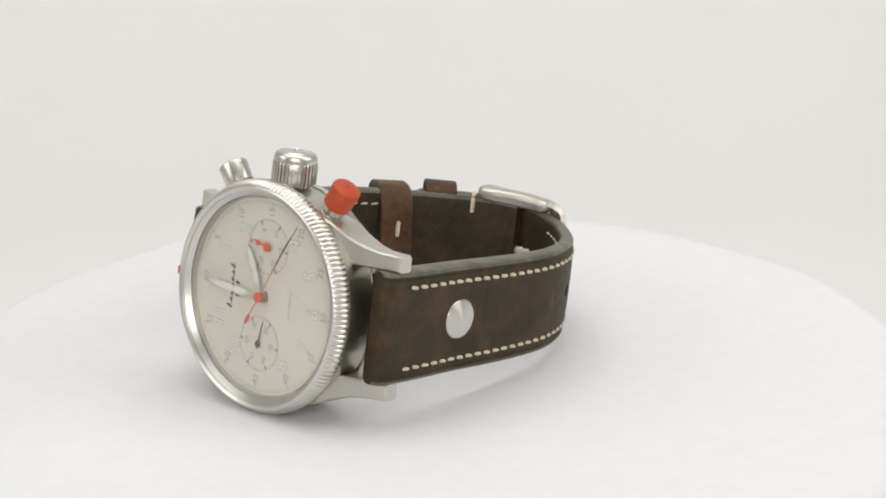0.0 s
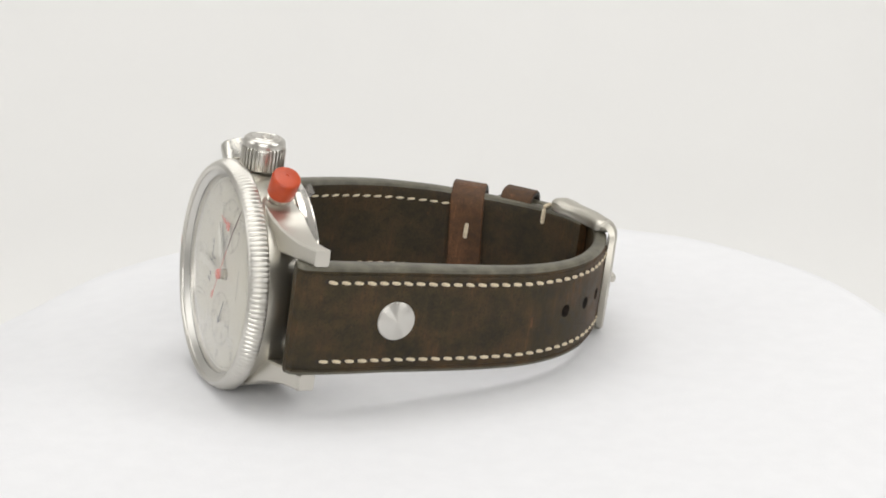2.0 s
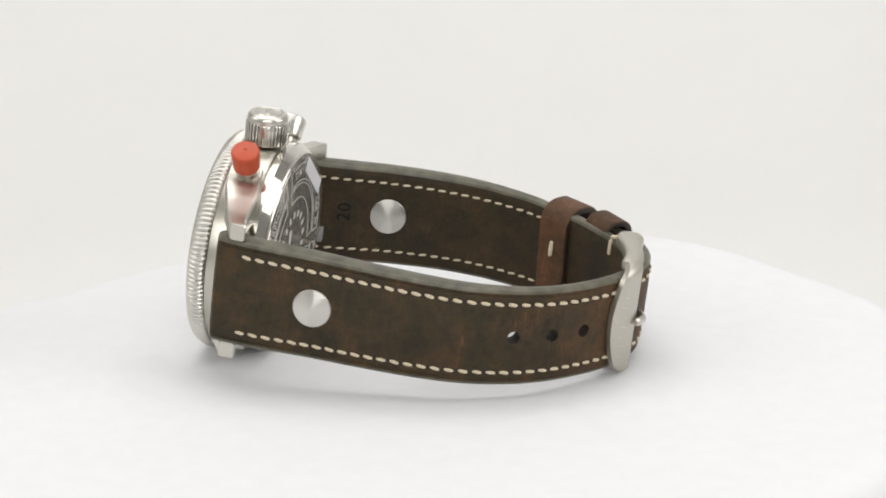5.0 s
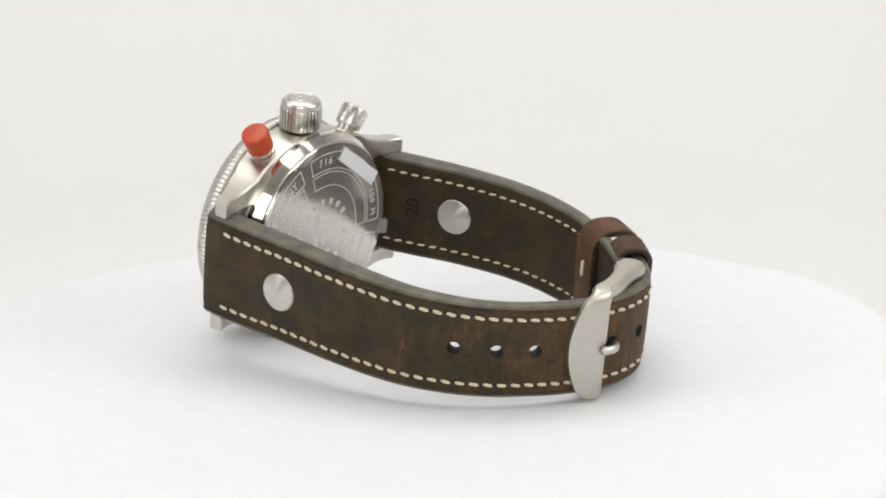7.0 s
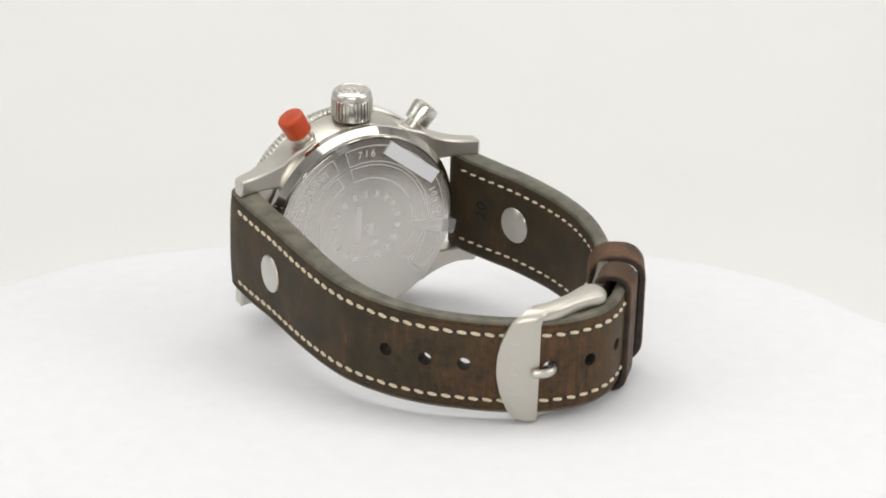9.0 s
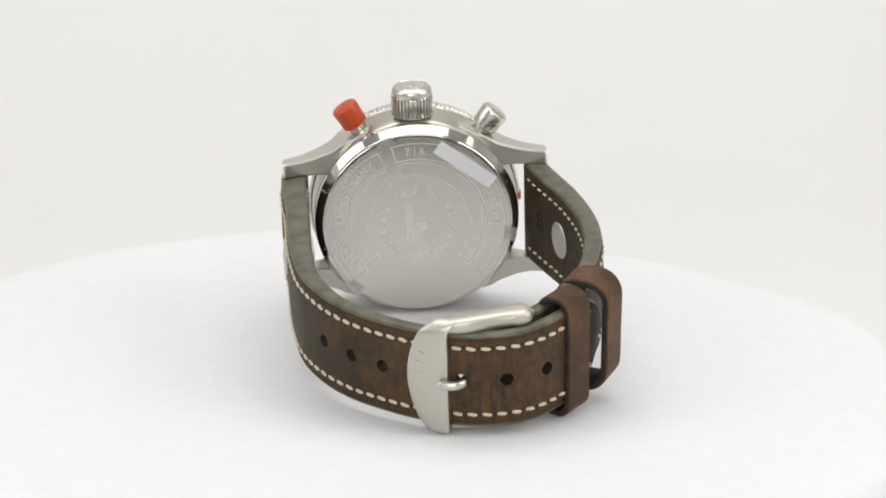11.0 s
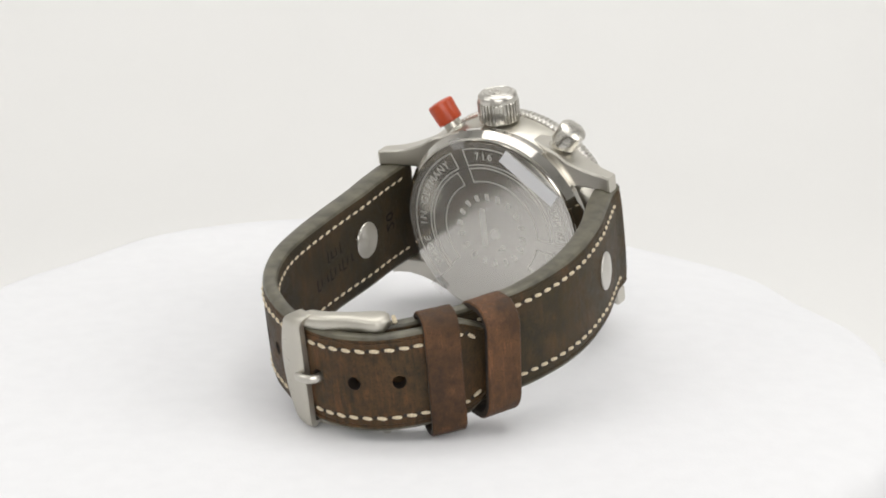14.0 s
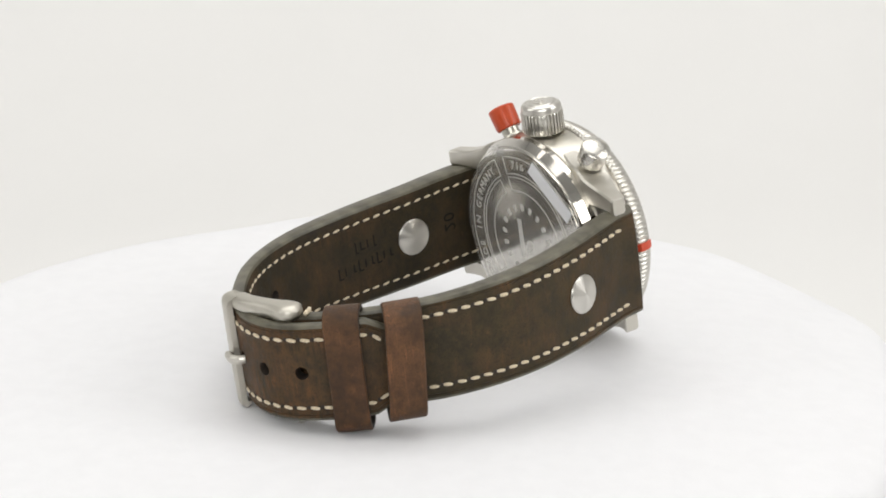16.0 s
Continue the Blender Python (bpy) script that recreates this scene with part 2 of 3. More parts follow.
def strap_mesh(name, line, half, thick):
    """Padded leather strap: rounded painted edges, a creased line beside each edge, rounded ends."""
    n = round(line.length / 0.8)
    sections = []
    for k in range(n + 1):
        s = line.length * k / n
        p, t, out = line.at(s)
        h, th = half(s), thick(s)
        if s < 1.6:
            th *= 0.45 + 0.55 * math.sqrt(max(0.0, 1 - (1 - s / 1.6) ** 2))
        g = th / 2
        rim = [(-h, -g + 0.75), (-h, g - 0.75), (-h + 0.22, g - 0.3), (-h + 0.75, g), (-h + 1.15, g), (-h + 1.32, g - 0.16),
               (-h + 1.5, g), (-h + 3.2, g + 0.16), (-h * 0.4, g + 0.28)]
        low = [(-h * 0.4, -g), (-h + 3.0, -g), (-h + 0.75, -g), (-h + 0.22, -g + 0.3)]
        ring = rim + [(0, g + 0.3)] + [(-w, o) for w, o in reversed(rim)] + [(-w, o) for w, o in reversed(low)] + [(0, -g)] + low
        low_z = -0.3 * min(1.0, s / 60.0)
        sections.append([(p.x + out.x * o, p.y + out.y * o, w + low_z) for w, o in ring])
    m = len(sections[0])
    verts = [v for sec in sections for v in sec]
    faces, mats = [], []
    for k in range(n):
        for i in range(m):
            j = (i + 1) % m
            faces.append((k * m + i, k * m + j, (k + 1) * m + j, (k + 1) * m + i))
            w = (abs(sections[k][i][2] + 0.3 * min(1.0, k / n * line.length / 60)) + abs(sections[k][j][2] + 0.3 * min(1.0, k / n * line.length / 60))) / 2
            mats.append(1 if w > half(line.length * k / n) - 0.55 else 3 if i >= 19 else 0)
    faces += [tuple(range(m)), tuple(n * m + i for i in range(m))]
    mats += [0, 0]
    return mesh_of(name, verts, faces, [LEATHER, EDGE, LINER, LINING], True, mats)


def punched(ob, cutters):
    """Cuts the given shapes out of ob's mesh."""
    v, f = joined(*cutters)
    tool = new("tool", mesh_of("tool", v, f, [LINER], False))
    mod = ob.modifiers.new("cut", "BOOLEAN")
    mod.object, mod.operation, mod.solver = tool, "DIFFERENCE", "EXACT"
    keep = ob.matrix_basis.copy(), ob.parent
    ob.parent, ob.matrix_basis = None, Matrix.Identity(4)
    bpy.context.view_layer.update()
    me = bpy.data.meshes.new_from_object(ob.evaluated_get(bpy.context.evaluated_depsgraph_get()))
    ob.modifiers.clear()
    ob.data = me
    ob.matrix_basis, ob.parent = keep
    bpy.data.objects.remove(tool)


def text_mesh(name, body, size, mat, offset=0.0, depth=0.03, spacing=1.0):
    """Lettering in the built-in font, in its own plane, centred, thickness along z. Millimetres."""
    cu = bpy.data.curves.new(name, "FONT")
    cu.body, cu.size, cu.align_x, cu.align_y = body, size, "CENTER", "CENTER"
    cu.offset, cu.extrude, cu.resolution_u, cu.space_character = offset, depth, 3, spacing
    ob = new(name, cu)
    bpy.context.view_layer.update()
    me = bpy.data.meshes.new_from_object(ob.evaluated_get(bpy.context.evaluated_depsgraph_get()))
    bpy.data.objects.remove(ob)
    me.transform(Matrix.Diagonal((MM, MM, MM, 1)))
    me.materials.clear()
    me.materials.append(mat)
    return me


FRONT = Matrix(((0, 1, 0, 0), (0, 0, 1, 0), (1, 0, 0, 0), (0, 0, 0, 1)))      # text right to the crown, up to 12
BACK = Matrix(((1, 0, 0, 0), (0, 0, -1, 0), (0, 1, 0, 0), (0, 0, 0, 1)))      # read from behind, crown up


def on_dial(x, z, y, turn=0.0):
    return mm_at(x, y, z) @ FRONT @ pose(0, 0, 0, 0, 0, turn)


# ---- structure ----
def backdrop():
    """White paper sweep that runs under the turntable and curves up behind it, with unseen pale grey walls added all
    round.
    """
    prof = [(-1.6, -0.12), (0.5, -0.12)]
    prof += [(0.5 + 0.45 * math.sin(a), -0.12 + 0.45 * (1 - math.cos(a))) for a in np.linspace(0.1, math.pi / 2, 14)] + [(0.95, 1.5)]
    v, f = [], []
    for x in (-1.3, 1.3):
        v += [(x, y, z) for y, z in prof]
    n = len(prof)
    f = [(i, i + 1, n + i + 1, n + i) for i in range(n - 1)]
    me = bpy.data.meshes.new("backdrop")
    me.from_pydata(v, [], f)
    me.materials.append(SWEEP)
    me.polygons.foreach_set("use_smooth", [True] * len(f))
    tagged(new("backdrop", me), "white seamless paper sweep behind the turntable", "backdrop", kind="structure")
    # Unseen walls and ceiling, added to bounce light and tone the steel's reflections.
    for name, x0, x1, y0, y1 in (("wall_west", -1.36, -1.3, -1.6, 1.0), ("wall_east", 1.3, 1.36, -1.6, 1.0), ("wall_south", -1.36, 1.36, -1.66, -1.6)):
        vv, ff = box(x0 * 1000, x1 * 1000, y0 * 1000, y1 * 1000, -120, 1500)
        tagged(new(name, mesh_of(name, vv, ff, GREY, False)), "unseen pale grey wall added to close the studio", "wall", kind="structure")
    vv, ff = box(-1360, 1360, -1660, 1000, 1500, 1560)
    tagged(new("ceiling", mesh_of("ceiling", vv, ff, GREY, False)), "unseen pale grey ceiling added to close the studio", "ceiling", kind="structure")


backdrop()


def turntable():
    """Round turntable covered with white cloth that falls softly over the rim."""
    root = tagged(new("turntable"), "round turntable covered with soft white cloth", "turntable")

    shape = ((12, 100), (34, 102), (60, 104), (100, 102), (148, 98), (165, 96), (190, 98), (221, 104), (254, 107), (287, 107), (311, 101), (337, 104))

    def rim(a):
        """Radius of the uneven edge of the cloth."""
        deg = math.degrees(a) % 360
        total = weight = 0.0
        for at, r in shape:
            w = math.exp(-(((deg - at + 180) % 360 - 180) / 13.0) ** 2) + 1e-6
            total, weight = total + w * r, weight + w
        return total / weight + 0.5 * math.sin(9 * a + 2.0) + 0.35 * math.sin(14 * a)

    def sag(a, r):
        """Slope added near one side; its shade blends the cloth's edge into the backdrop."""
        d = (math.degrees(a) - 202 + 180) % 360 - 180
        u = min(1.0, max(0.0, (r - 0.52) / 0.48))
        return 6.5 * math.exp(-(d / 55.0) ** 2) * u * u

    prof = [(0.0, 0.0), (0.3, 0.0), (0.52, 0.0), (0.59, 0.0), (0.66, 0.0), (0.73, 0.0), (0.8, -0.02), (0.85, -0.05), (0.9, -0.1), (0.95, -0.35), (0.975, -1.0), (0.99, -2.2), (0.999, -4.2), (1.0, -7.0),
            (0.998, -14.0), (1.0, -30.0)]
    segs, verts, faces = 180, [(0, 0, 0)], []
    for r, z in prof[1:]:
        for k in range(segs):
            a = 2 * math.pi * k / segs
            fold = 1 + (0.012 * math.sin(11 * a) if z < -8 else 0.0)
            verts.append((rim(a) * r * fold * math.cos(a), rim(a) * r * fold * math.sin(a), z - sag(a, r)))
    for k in range(segs):
        faces.append((0, 1 + k, 1 + (k + 1) % segs))
        for i in range(len(prof) - 2):
            b = 1 + i * segs
            faces.append((b + k, b + segs + k, b + segs + (k + 1) % segs, b + (k + 1) % segs))
    part("cloth", mesh_of("cloth", verts, faces, CLOTH), root, "soft white cloth cover", Matrix.Identity(4))
    v, f = revolve([(80, -29), (82, -28), (82, -12), (79, -10)], 64)
    part("platter", mesh_of("platter", [(x, z, y) for x, y, z in v], f, SWEEP), root, "white round platter", Matrix.Identity(4))
    v, f = revolve([(60, -120), (60, -110), (40, -100), (40, -29)], 48)
    part("foot", mesh_of("foot", [(x, z, y) for x, y, z in v], f, SWEEP), root, "white turntable foot", Matrix.Identity(4))
    return root


TABLE = turntable()

# ---- the wristwatch ----
watch = tagged(new("wristwatch"), "steel chronograph wristwatch with brown leather strap, standing on its side", "watch")


def head():
    # middle case
    v, f = revolve([(18.6, 9.0), (20.6, 8.7), (20.85, 8.2), (20.5, 2.4), (20.2, 1.7), (19.9, 1.5), (19.6, 1.3), (12, 1.3)], 160)
    part("case", mesh_of("case", v, f, CASE_STEEL, crease=20), watch, "satin steel case middle")
    # lugs
    for sx in (1, -1):
        for sz in (1, -1):
            rows = []
            for x, top, low, outer in ((9.0, 8.0, 2.2, 18.6), (12.0, 8.0, 1.6, 17.2), (13.4, 7.95, 1.3, 16.9), (14.8, 7.7, 1.0, 16.3), (16.3, 6.95, 0.8, 15.3), (18.0, 6.35, 0.8, 14.65),
                                       (20.0, 5.5, 0.8, 14.0), (22.5, 4.4, 0.6, 13.5), (24.7, 3.4, 0.1, 13.4), (25.9, 2.85, -0.4, 13.4), (26.3, 2.5, -0.25, 13.25)):
                inner = 10.25 if x > 17.3 else math.sqrt(max(0.0, 19.6 ** 2 - x * x)) - 0.8
                inner = max(10.25, inner)
                c = 0.35
                rows.append([(sx * x, y, sz * z) for y, z in ((low, inner + c), (low + c, inner), (top - c, inner), (top, inner + c), (top, outer - 0.3),
                                                               (top - 0.3, outer), (low + c, outer), (low, outer - c))])
            n = 8
            verts = [p for r in rows for p in r]
            faces = [(k * n + i, k * n + (i + 1) % n, (k + 1) * n + (i + 1) % n, (k + 1) * n + i) for k in range(len(rows) - 1) for i in range(n)]
            faces += [tuple(range(n)), tuple((len(rows) - 1) * n + i for i in range(n))]
            part("lug", mesh_of("lug", verts, faces, SATIN), watch, "satin steel lug")
    # spring bars
    for x in (24.2, -24.2):
        v, f = revolve([(0.7, -10.6), (0.7, 10.6)], 14)
        part("spring_bar", mesh_of("spring_bar", [(a + x, c + 2.2, b) for a, b, c in v], f, POLISH), watch)
    # bezel with fluted flank
    fl = {2: 0.6, 3: 1.0, 4: 1.0, 5: 1.0, 6: 0.95, 7: 0.85, 8: 0.65, 9: 0.35}
    prof = [(19.2, 8.3), (20.95, 8.3), (21.25, 8.45), (21.5, 8.8), (21.54, 9.5), (21.44, 10.2), (21.28, 10.7), (21.12, 11.0), (20.9, 11.4), (20.65, 11.75), (20.4, 11.98),
            (20.1, 12.08), (19.85, 11.98), (19.5, 11.7), (19.2, 9.4)]
    v, f = revolve(prof, 1400, lambda i, a: fl.get(i, 0) * 0.27 * (abs(math.cos(70 * a)) ** 0.8 - 0.85), True)
    bezel = part("bezel", mesh_of("bezel", v, f, RING), watch, "satin steel bezel with finely ribbed edge")
    v, f = revolve([(19.85, 12.0), (19.5, 11.52), (19.0, 11.02), (18.5, 10.5), (18.5, 10.2), (18.9, 9.4), (19.3, 9.4), (19.6, 11.6)], 200, None, True)
    part("inner_slope", mesh_of("inner_slope", v, f, SLOPE), bezel, "bright smooth inner slope of the bezel")
    rows = [[(r * math.cos(radians(a)), y, r * math.sin(radians(a))) for r, y in ((21.2, 8.35), (21.8, 8.8), (21.84, 9.5), (21.74, 10.3), (21.5, 11.0), (21.05, 11.8), (20.4, 11.4), (20.5, 8.6))]
            for a in (-2.0, -1.0, 0, 1.0, 2.0)]
    v = [q for r in rows for q in r]
    f = [(k * 8 + i, k * 8 + (i + 1) % 8, k * 8 + 8 + (i + 1) % 8, k * 8 + 8 + i) for k in range(4) for i in range(8)] + [tuple(range(8)), tuple(range(32, 40))]
    part("marker", mesh_of("marker", v, f, RED_PRINT), bezel, "red bezel marker at twelve")
    # crystal
    rings = (18.4, 17.5, 16, 13, 10, 7, 4, 1.5, 0.0)
    dome = [(18.7, 10.6)] + [(r, 10.62 + 1.0 * (1 - (r / 18.6) ** 4)) for r in rings]
    under = [(r, 10.37 + 1.0 * (1 - (r / 18.6) ** 4)) for r in reversed(rings)] + [(18.55, 10.37)]
    v, f = revolve(under + dome, 96)
    crystal = part("crystal", mesh_of("crystal", v, f, GLASS), watch, "domed clear watch crystal")
    crystal.visible_shadow = False
    # case back with polished steps
    v, f = revolve([(19.6, 2.0), (19.85, 1.75), (19.85, 1.35), (20.25, 1.3), (20.42, 1.1), (20.42, -0.1), (20.3, -0.28), (19.35, -1.68), (19.2, -1.75), (19.1, -1.78), (19.1, -2.02),
                    (18.95, -2.18), (18.4, -2.2)], 200)
    back = part("case_back", mesh_of("case_back", v, f, POLISH, crease=14), watch, "polished steel screw case back")
    v, f = revolve([(18.5, 0.0), (18.5, 0.06), (9.0, 0.06), (0.2, 0.06)], 128)
    flat = mesh_of("back_plate", [(x, z, y) for x, y, z in v], f, PLATE)
    flat_at = mm_at(0, -2.2, 0) @ pose(0, 0, 0, 90, 0, 0)
    part("back_plate", flat, back, "spun steel plate with engraved lettering", flat_at)
    return back


BACKCOVER = head()


def crown_and_pushers():
    teeth = 34
    prof = [(2.6, 19.4), (2.6, 20.9), (3.6, 21.0), (3.95, 21.2), (4.08, 21.5), (4.1, 25.05), (4.02, 25.25), (3.98, 25.35), (3.98, 25.8), (3.9, 26.35), (3.75, 26.65), (3.45, 26.9),
            (3.0, 27.0), (2.85, 26.9), (2.7, 26.9), (2.5, 27.05), (0.01, 27.15)]
    v, f = revolve(prof, teeth * 12, lambda i, a: ((0.05 if math.cos(teeth * a) > -0.45 else -0.36) if 3 <= i <= 6 else 0.0))
    up = Matrix.Translation((0, 5.0, -0.25)) @ Euler((radians(90), 0, 0)).to_matrix().to_4x4()
    crown = part("crown", mesh_of("crown", *moved((v, f), up), CROWN), watch, "polished fluted steel crown")
    s = joined(moved(arc_strip(1.2, 1.6, 20, 200, 27.0, 27.2, 16), up), moved(arc_strip(0.3, 0.7, 200, 380, 27.0, 27.22, 12), up))
    part("emblem", mesh_of("emblem", *s, POLISH, False), crown, "raised plain emblem")
    for name, lean, y, mat, lab in (("pusher", 30.5, 4.9, RED, "red anodised pusher cap"), ("pusher", -39.0, 4.7, PUSH, "polished steel pusher")):
        tilt = Matrix.Translation((0, y, 0)) @ Euler((0, radians(-lean), 0)).to_matrix().to_4x4() @ Euler((radians(90), 0, 0)).to_matrix().to_4x4()
        stem = revolve([(2.3, 19.2), (2.3, 20.7), (2.15, 20.95), (1.75, 21.05), (1.75, 23.2)], 40)
        if mat == RED:
            cap = revolve([(1.6, 22.3), (2.35, 22.35), (2.55, 22.6), (2.7, 26.3), (2.64, 26.6), (2.4, 26.85), (1.4, 27.05), (0.35, 27.1), (0.25, 26.95), (0.01, 26.95)], 48)
        else:
            cap = revolve([(1.6, 22.4), (2.4, 22.45), (2.6, 22.65), (2.82, 26.1), (2.72, 26.4), (2.4, 26.65), (1.2, 26.88), (0.01, 26.95)], 48)
        body = part("pusher", mesh_of("pusher", *moved(stem, tilt), CASE_STEEL), watch, "polished steel pusher stem")
        part("cap", mesh_of("cap", *moved(cap, tilt), mat), body, lab)


crown_and_pushers()


def dial():
    v, f = revolve([(18.5, 8.2), (18.5, 9.3), (18.2, 9.35), (0.02, 9.35)], 128)
    d = part("dial", mesh_of("dial", v, f, DIAL), watch, "cream silver chronograph dial")
    v, f = revolve([(18.1, 9.3), (18.35, 10.25), (18.48, 10.25), (18.48, 9.3)], 128, None, True)
    part("flange", mesh_of("flange", v, f, SATIN), d, "steel inner flange ring")
    # minute track
    marks = []
    for k in range(240):
        a, long = k * 1.5, (1.0 if k % 20 == 0 else 0.8 if k % 4 == 0 else 0.45)
        marks.append(arc_strip(17.7 - long, 17.7, a - (0.24 if k % 20 == 0 else 0.1), a + (0.24 if k % 20 == 0 else 0.1), 9.36, 9.39, 1))
    tagged(part("minute_track", mesh_of("minute_track", *joined(*marks), OUTLINE, False), d), kind="stuff")
    for k in range(1, 13):
        a = radians(30 * k)
        part("minute_numeral", text_mesh("minute_numeral", str(5 * k), 2.0, OUTLINE, 0.0, 0.01), d, "", on_dial(15.7 * math.cos(a), 15.7 * math.sin(a), 9.37))
        if k in (3, 9):
            continue
        r = 13.1
        at = on_dial(r * math.cos(a), r * math.sin(a), 9.37)
        num = part("hour_numeral", text_mesh("hour_numeral", str(k), 4.2, OUTLINE, 0.1, 0.01, 0.95), d, "outlined hour numeral", at)
        part("lume", text_mesh("lume", str(k), 4.2, LUME, -0.03, 0.02, 0.95), num, "pale luminous filling", mm_at(0, 0, 0.02))
    # sub-dials
    for cz, labels in ((9.3, ("30", "5", "10", "15", "20", "25")), (-8.9, ("60", "10", "20", "30", "40", "50"))):
        ring = [arc_strip(5.0, 5.07, 0, 359.9, 9.37, 9.4, 72)]
        for k in range(30):
            big = k % 5 == 0
            ring.append(arc_strip(4.2 if big else 4.6, 5.0, k * 12 - (2.2 if big else 0.7), k * 12 + (2.2 if big else 0.7), 9.37, 9.4, 1))
        v, f = joined(*ring)
        sub = part("subdial", mesh_of("subdial", [(x, y, z + cz) for x, y, z in v], f, OUTLINE, False), d, "small recessed subdial with grey ring")
        v, f = revolve([(4.95, 9.352), (4.95, 9.362), (0.02, 9.358)], 64)
        part("subdial_disc", mesh_of("subdial_disc", [(x, y, z + cz) for x, y, z in v], f, DIAL), sub)
        for k in range(6):
            v, f = arc_strip(4.2, 5.0, k * 60 - 3.0, k * 60 + 3.0, 9.38, 9.41, 1)
            part("index", mesh_of("index", [(x, y, z + cz) for x, y, z in v], f, OUTLINE, False), sub)
            a = radians(60 * k)
            part("numeral", text_mesh("numeral", labels[k], 1.5, OUTLINE, 0.0, 0.01), sub, "", on_dial(3.2 * math.cos(a), cz + 3.2 * math.sin(a), 9.38))
    # maker's mark and line of small print as plain shapes
    for k, (w, h) in enumerate(((1.5, 0.42), (0.8, 0.5), (0.8, 0.55), (1.5, 0.42), (0.8, 0.5), (0.75, 0.45), (1.3, 0.4))):
        zz = -3.9 + 1.25 * k
        v, f = plate([(8.1, zz - h), (8.1 + w, zz - h + 0.45), (8.1 + w, zz + 0.45), (8.1, zz)], 9.37, 9.4)
        part("mark", mesh_of("mark", v, f, BLACK, False), d, "dark script mark")
        v, f = plate([(8.1, zz - 0.1), (8.3, zz + 0.7), (8.5, zz + 0.75), (8.35, zz)], 9.37, 9.4)
        part("mark", mesh_of("mark", v, f, BLACK, False), d, "dark script mark")
    for zz in (-1.4, -0.4, 0.9):
        v, f = plate([(6.6, zz - 0.35), (7.6, zz - 0.25), (7.6, zz + 0.25), (6.6, zz + 0.15)], 9.37, 9.4)
        part("mark", mesh_of("mark", v, f, BLACK, False), d, "dark script mark")
    part("lettering", text_mesh("lettering", "AUTOMATIC", 0.95, OUTLINE, 0.0, 0.01, 1.05), d, "line of small grey print", on_dial(-6.9, 0.0, 9.37))
    return d


dial()


def hand_shape(points, y0, y1):
    left = [(x, -w) for x, w in points]
    right = [(x, w) for x, w in reversed(points)]
    return plate(left + right, y0, y1)


def ry(a):
    return Euler((0, radians(-a), 0)).to_matrix().to_4x4()


def watch_pointers():
    outline = (0.0, 0.5), (2.0, 0.42), (3.4, 0.62), (6.3, 0.95), (7.0, 0.45), (7.6, 0.95), (11.8, 0.72), (13.4, 0.08)
    fill = (3.6, 0.35), (6.2, 0.66), (6.9, 0.2), (7.7, 0.66), (11.6, 0.45), (12.4, 0.1)
    for nm, scale, ang, y in (("minute_hand", 1.0, -1.0, 10.45), ("hour_hand", 0.74, 62.0, 10.05)):
        v, f = hand_shape([(x * scale, w) for x, w in outline], y, y + 0.12)
        hand = part(nm, mesh_of(nm, *moved((v, f), ry(ang)), SATIN, False), watch, "steel sword hand with luminous filling")
        v, f = hand_shape([(x * scale, w) for x, w in fill], y + 0.12, y + 0.17)
        part("lume", mesh_of("lume", *moved((v, f), ry(ang)), LUME, False), hand, "pale luminous filling")
    # red chronograph second hand with a dark tip
    v, f = joined(hand_shape([(-5.4, 0.06), (0, 0.1), (6.5, 0.08)], 10.7, 10.78), hand_shape([(-6.3, 0.1), (-5.9, 0.38), (-4.9, 0.42), (-4.2, 0.1)], 10.7, 10.79))
    sec = part("chronograph_hand", mesh_of("chronograph_hand", *moved((v, f), ry(117.0)), RED_PRINT, False), watch, "thin red chronograph second hand")
    v, f = hand_shape([(6.4, 0.09), (11.3, 0.08), (14.5, 0.07), (16.8, 0.04)], 10.7, 10.79)
    v = [(x, y - 0.09 * max(0.0, x - 11.3), z) for x, y, z in v]               # tip bent down to the dial
    part("tip", mesh_of("tip", *moved((v, f), ry(117.0)), TIP, False), sec, "dark thin tip")
    v, f = revolve([(0.95, 10.58), (0.95, 11.05), (0.8, 11.15), (0.01, 11.2)], 32)
    part("hub", mesh_of("hub", v, f, RED_PRINT), sec, "red centre hub")
    v, f = revolve([(1.15, 9.36), (1.15, 9.9), (0.95, 10.0), (0.95, 10.6)], 32)
    part("hand_post", mesh_of("hand_post", v, f, BRASS), watch, "brass hand post")
    # red counter hand of the crown-side subdial
    v, f = joined(hand_shape([(-0.8, 0.5), (-0.3, 0.85), (0.3, 0.85), (0.8, 0.5)], 9.9, 10.02), hand_shape([(0.6, 0.16), (3.0, 0.12), (4.4, 0.04)], 9.9, 9.99),
                  hand_shape([(1.6, 0.1), (2.0, 0.4), (2.6, 0.4), (3.0, 0.1)], 9.9, 10.0))
    at = Matrix.Translation((0, 0, 9.3)) @ ry(10.0)
    part("counter_hand", mesh_of("counter_hand", *moved((v, f), at), RED_PRINT, False), watch, "small red counter hand")
    # running seconds, built about its own hub
    v, f = joined(hand_shape([(-1.0, 0.12), (0, 0.2), (4.5, 0.06)], 0.0, 0.08), revolve([(0.62, 0.0), (0.62, 0.12), (0.01, 0.16)], 24))
    return part("seconds_hand", mesh_of("seconds_hand", v, f, BLACK, False), watch, "small black running seconds hand")


SECONDS = watch_pointers()


